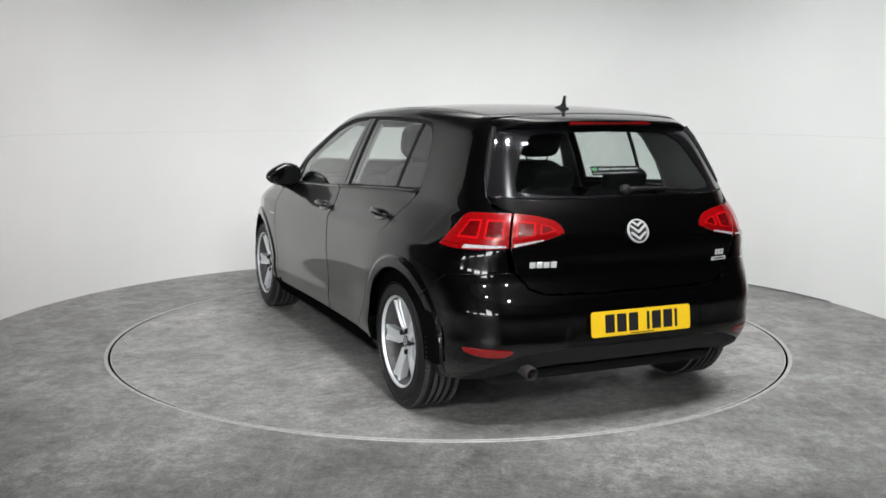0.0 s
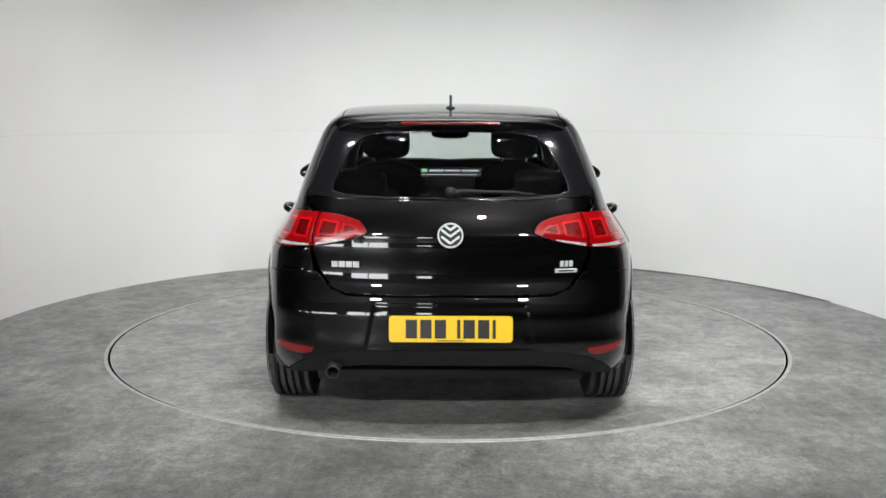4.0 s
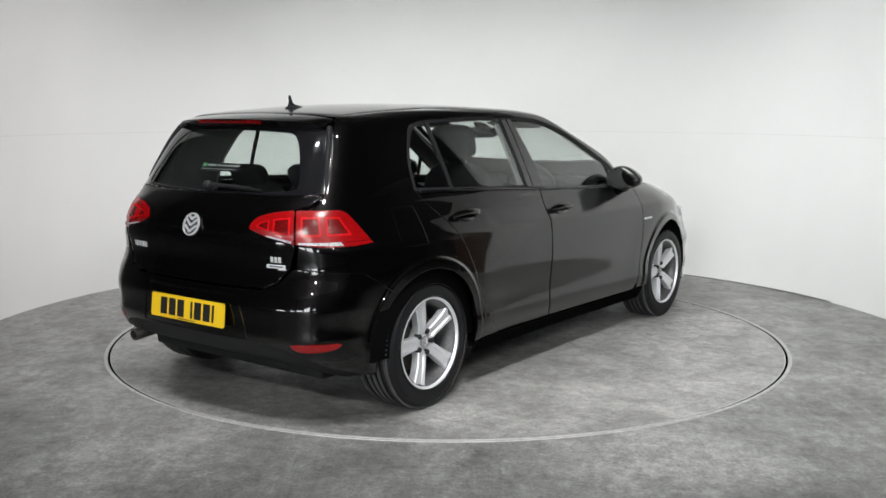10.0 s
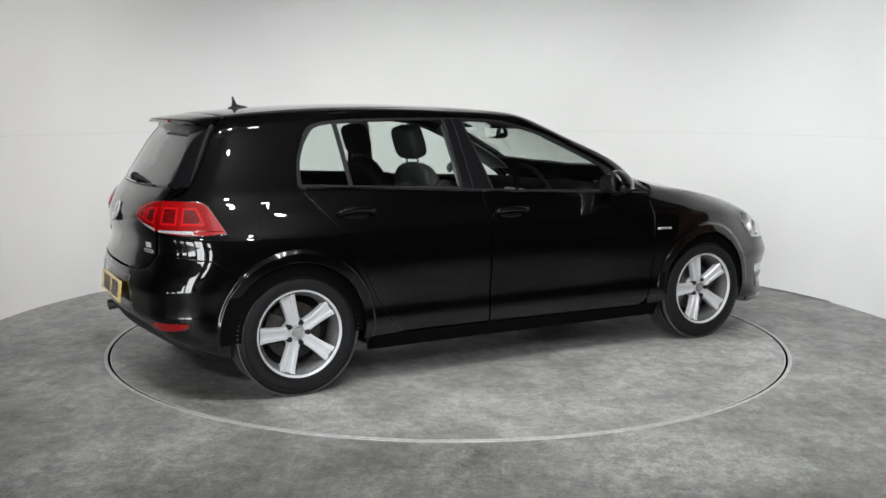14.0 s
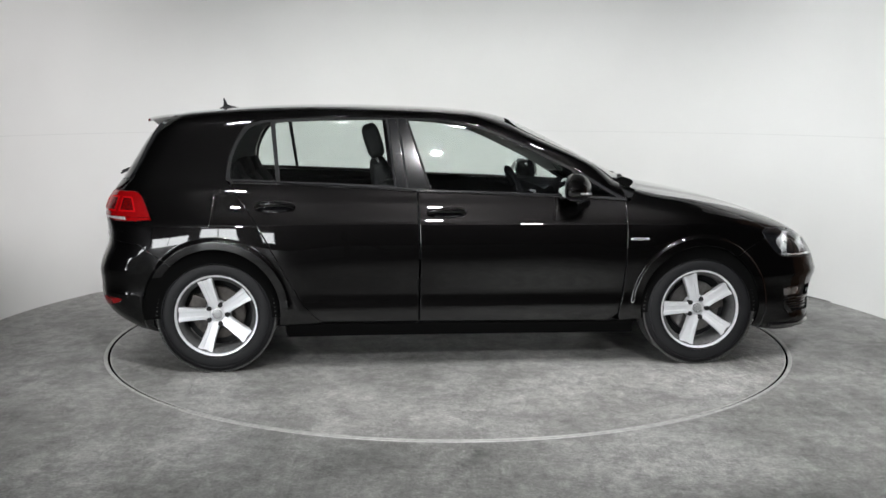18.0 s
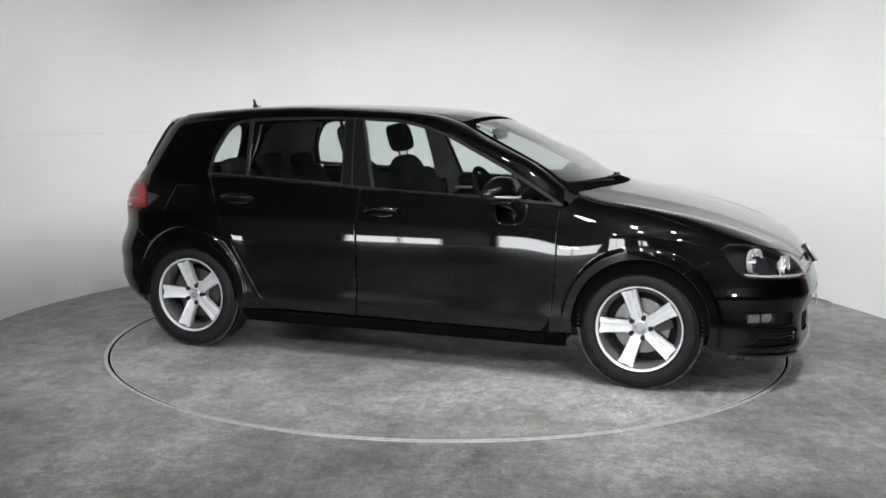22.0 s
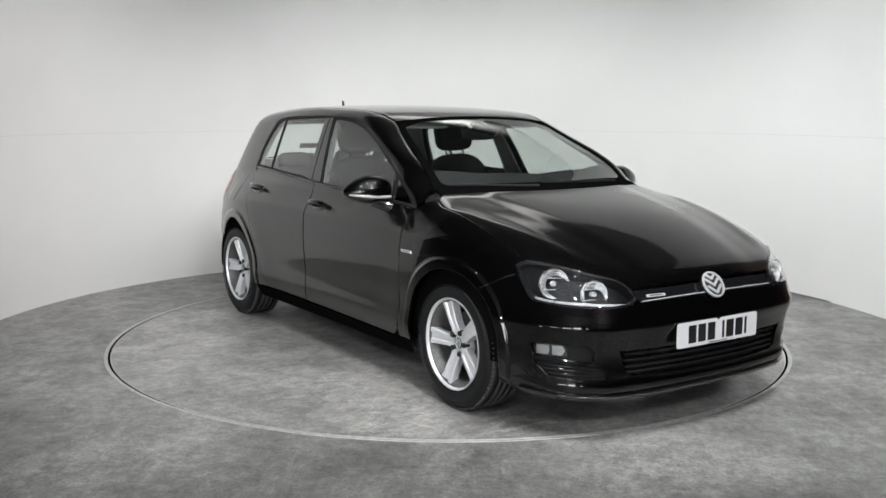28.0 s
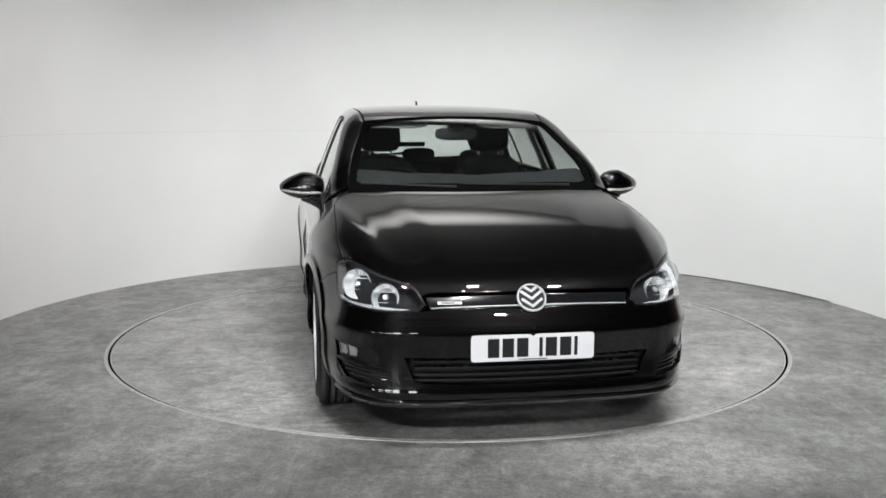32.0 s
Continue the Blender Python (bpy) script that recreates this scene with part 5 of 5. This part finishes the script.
def build_studio():
    # floor slab with a round pit for the turntable
    bm = bmesh.new()
    n = 128
    inner = [bm.verts.new(((TABLE_R + .034) * math.cos(2 * math.pi * k / n), (TABLE_R + .034) * math.sin(2 * math.pi * k / n), 0)) for k in range(n)]
    outer = [bm.verts.new((30 * math.cos(2 * math.pi * k / n), 30 * math.sin(2 * math.pi * k / n), 0)) for k in range(n)]
    lower = [bm.verts.new((v.co.x, v.co.y, -.12)) for v in inner]
    for k in range(n):
        j = (k + 1) % n
        bm.faces.new((inner[k], outer[k], outer[j], inner[j]))
        bm.faces.new((lower[k], inner[k], inner[j], lower[j]))
    bmesh.ops.recalc_face_normals(bm, faces=bm.faces)
    tagged(part("floor", bm, FLOOR, smooth=False), "grey floated concrete studio floor", "floor", kind="structure")
    tagged(part("pit_floor", spin([(0, -.10), (TABLE_R + .05, -.10)], 96, axis="Z"), GAP), "dark pit under the turntable", "floor", kind="structure")
    # gap wall coloured black so that the gap keeps its shade
    tagged(part("pit_wall", spin([(TABLE_R + .0125, -.10), (TABLE_R + .0125, -.002)], 192, axis="Z"), LINER_AND_SHADE), "wall of the gap round the turntable, blackened for the gap's shade", "floor", kind="structure")
    edge = spin([(TABLE_R + .013, -.002), (TABLE_R + .013, .001), (TABLE_R + .015, .003), (TABLE_R + .032, .003), (TABLE_R + .034, .0), (TABLE_R + .034, -.05)], 192, axis="Z")
    tagged(part("turntable_frame", edge, ALU), "dull metal ring set in the floor round the turntable", "floor trim", kind="structure")
    # curved wall
    bm = bmesh.new()
    rows = []
    r, t = 3.02, .12
    heights = [0, .02, 1.0, 2.0, 3.0, 3.35]
    segs = 120
    for k in range(segs + 1):
        a = radians(-2 + 184 * k / segs)
        c, s = math.cos(a), math.sin(a)
        rows.append([bm.verts.new((r * c, r * s, z)) for z in heights] + [bm.verts.new(((r + t) * c, (r + t) * s, z)) for z in heights[::-1]])
    m = len(rows[0])
    for p, q in zip(rows, rows[1:]):
        for i in range(m):
            bm.faces.new((p[i], p[(i + 1) % m], q[(i + 1) % m], q[i]))
    bm.faces.new(rows[0])
    bm.faces.new(rows[-1][::-1])
    bmesh.ops.recalc_face_normals(bm, faces=bm.faces)
    tagged(part("wall_curved", bm, WALL), "white painted curved studio wall", "wall", kind="structure")
    # faint board joints in the wall
    for k, z in enumerate((1.22,)):
        bm = spin([(r - .0015, z), (r - .0015, z + .004)], 120, axis="Z", start=radians(-1), sweep=radians(182))
        tagged(part("trim_seam", bm, WALL_SEAM), "faint horizontal joint in the wall boards", "wall", kind="structure")
    # thin dark line along part of the wall's foot
    bm = spin([(r - .004, .0025), (r + .0, .0025), (r - .0025, .009)], 120, axis="Z", start=radians(20), sweep=radians(62), closed=True)
    tagged(part("trim_dark_line", bm, DARK_MARK), "thin dark line at the foot of the wall", "wall", kind="structure")
    # brown wooden panel beside the wall's end
    tagged(part("wall_panel", box(3.0, 3.08, -.82, -.12, 0, 2.1, .005), BROWN), "brown varnished wooden panel beside the curved wall", "panel", kind="structure")
    # scratch, with its glint painted pale, and paint spots on the floor
    d = Vector((.80, .785, 0)).normalized()
    m = Matrix.Translation((-1.245, -2.26, 0)) @ Matrix.Rotation(math.atan2(d.y, d.x), 4, "Z")
    tagged(part("floor_scratch", box(-.62, .56, -.0017, .0017, .0003, .0011, m=m), PALE, smooth=False), "long scratch in the concrete floor, its glint painted pale", "floor mark", kind="structure")
    for x, y, a, b in ((-1.06, -2.11, .013, .007), (-.98, -2.42, .010, .006), (-.62, -2.13, .015, .008), (-1.55, -2.02, .022, .004), (1.35, -2.2, .009, .006)):
        bm = spin([(0, .0012), (1, .0004)], 9, axis="Z")
        bmesh.ops.transform(bm, matrix=pose(x, y, 0, 0, 0, 40 * x) @ Matrix.Diagonal((a, b, 1, 1)), verts=bm.verts)
        tagged(part("paint_spot", bm, PALE), "small pale paint spot on the concrete floor", "floor mark", kind="structure")
    # hall
    x0, x1, y0, y1, h = -9.0, 9.0, -13.0, 6.0, 5.2
    for name, b in (("wall_west", (x0 - .2, x0, y0, y1, 0, h)), ("wall_east", (x1, x1 + .2, y0, y1, 0, h)), ("wall_south", (x0, x1, y0 - .2, y0, 0, h)), ("wall_north", (x0, x1, y1, y1 + .2, 0, h))):
        tagged(part(name, box(*b), HALL, smooth=False), "dark painted hall wall", "wall", kind="structure")
    # added out of view to put the soft glow on the bonnet
    softbox(0, 2.75, 3.80, 0)
    for x, y, wide, tall, z, side in ((-7.35, y0, 2.9, 1.25, .03, 0), (-4.1, y0, 2.2, 2.7, .03, 0), (-1.2, y0, .7, 1.2, .9, 0), (x0, -7.1, .8, .5, .02, 1), (x0, -10.4, 2.0, .6, .02, 1)):
        hall_window(x, y, wide, tall, z, side)
    tagged(part("ceiling", box(x0, x1, y0, y1, h, h + .2), CEILING, smooth=False), "dark hall ceiling", "ceiling", kind="structure")


def softbox(x, y, z, turn, light=None, tip=-62):
    """An added unseen softbox, hung from the ceiling over the wall, tipped towards the stage."""
    m = pose(x, y, z, 0, 0, turn) @ pose(0, 0, 0, tip)
    s = new("added_softbox")
    tagged(s, "added unseen softbox with a glowing white diffuser, for the bonnet's soft glow", "studio light", "")
    s.matrix_basis = m
    part("case", box(-2.0, 2.0, -.52, .52, .0, .16, .02), HALL, s, "black fabric case")
    part("diffuser", box(-1.98, 1.98, -.5, .5, -.006, -.001), light or SOFT_LIGHT, s, "white glowing diffuser")
    for d in (-.6, .6):
        top = m.inverted() @ Vector((m @ Vector((d, 0, .08))) * 1.0)
        up = m.inverted() @ (Vector((*(m @ Vector((d, 0, .08)))[:2], 5.2)))
        part("hanger", tube([top, up], .012, 8), HALL, s)


def hall_window(x, y, w, h, z, side):
    """A bright daylight window in the dark hall wall."""
    o = new("window_1")
    tagged(o, "bright daylight window in the dark hall wall", "window", kind="structure")
    o.matrix_basis = pose(x, y, z, 0, 0, 90 if side else 0)
    part("pane", box(-w / 2, w / 2, -.03, .03, 0, h), DAYLIGHT, o, smooth=False)
    for a, b, c, d in ((-w / 2 - .05, w / 2 + .05, -.05, 0), (-w / 2 - .05, w / 2 + .05, h, h + .05), (-w / 2 - .05, -w / 2, 0, h), (w / 2, w / 2 + .05, 0, h), (-.025, .025, 0, h))[:4 if w < 1 else 5]:
        part("window_frame", box(a, b, -.05, .05, c, d), HALL, o, smooth=False)


def glow(name, strength, colour, fade):
    """A lit diffuser: brightest in the middle, weaker towards its rim."""
    m, nodes, links, b = material(name)
    tex, size, fall, mul = nodes.new("ShaderNodeTexCoord"), nodes.new("ShaderNodeMapping"), nodes.new("ShaderNodeMapRange"), nodes.new("ShaderNodeVectorMath")
    size.inputs["Scale"].default_value = fade
    mul.operation = "LENGTH"
    fall.interpolation_type = "SMOOTHERSTEP"
    for k, v in zip(("From Min", "From Max", "To Min", "To Max"), (0, 1, strength, 0)):
        fall.inputs[k].default_value = v
    links.new(tex.outputs["Object"], size.inputs["Vector"])
    links.new(size.outputs[0], mul.inputs[0])
    links.new(mul.outputs["Value"], fall.inputs["Value"])
    links.new(fall.outputs[0], b.inputs["Emission Strength"])
    b.inputs["Emission Color"].default_value = (*colour, 1)
    b.inputs["Base Color"].default_value = (.03, .03, .03, 1)
    b.inputs["Specular IOR Level"].default_value = 0
    return m


SOFT_LIGHT = glow("softbox_diffuser", 2.2, (1, .985, .96), (1 / 1.98, 1 / .5, 0))
DAYLIGHT = plain("bright_daylight", (.95, .98, 1), .5, emit=14)


def build_tripod():
    """The camera's tripod, mirrored in the car's paint."""
    tripod = new("camera_tripod")
    tagged(tripod, "black camera tripod with spread legs on the concrete floor", "tripod")
    tripod.matrix_basis = pose(0, -6.26, 0)
    part("head", box(-.05, .05, -.06, .04, 1.16, 1.26, .01), MATT_BLACK, tripod)
    part("column", tube([(0, 0, .75), (0, 0, 1.17)], .016, 10), MATT_BLACK, tripod)
    for a in (90, 210, 330):
        c, s = math.cos(radians(a)), math.sin(radians(a))
        part("leg", tube([(.03 * c, .03 * s, 1.12), (.46 * c, .46 * s, .012)], [.018, .012], 10), MATT_BLACK, tripod)


def build_turntable():
    table = new("turntable")
    tagged(table, "round grey concrete-topped car turntable", "turntable")
    part("screed_top", spin([(0, .0), (TABLE_R - .006, 0), (TABLE_R - .006, -.08), (0, -.08)], 192, axis="Z"), DISC, table, "grey screed surface with tyre scuffs")
    part("edge_band", spin([(TABLE_R - .006, .0005), (TABLE_R - .001, .0005), (TABLE_R, -.001), (TABLE_R, -.004)], 192, axis="Z"), ALU, table, "thin metal edge band")
    # table side coloured black, the gap's shade painted on
    part("edge_skirt", spin([(TABLE_R - .001, -.004), (TABLE_R - .001, -.08)], 192, axis="Z"), LINER_AND_SHADE, table, "skirt under the edge band, blackened for the gap's shade")
    return table


WALL = plain("white_wall_paint", (.80, .80, .785), .85, scale=1.3, vary=.02, spec=.2)
build_studio()
build_tripod()
table = build_turntable()
car = build_car()


def motions():
    """The table turns evenly and carries the car round its middle."""
    times = [i * 1.0 for i in range(33)]
    turn = [(t, 114.2753 - 6.08127 * t) for t in times]
    walk(table, [(t, pose(0, 0, 0, 0, 0, a)) for t, a in turn])
    walk(car, [(t, pose(0, 0, 0, 0, 0, a) @ pose(.0095, -.013, 0)) for t, a in turn])


motions()
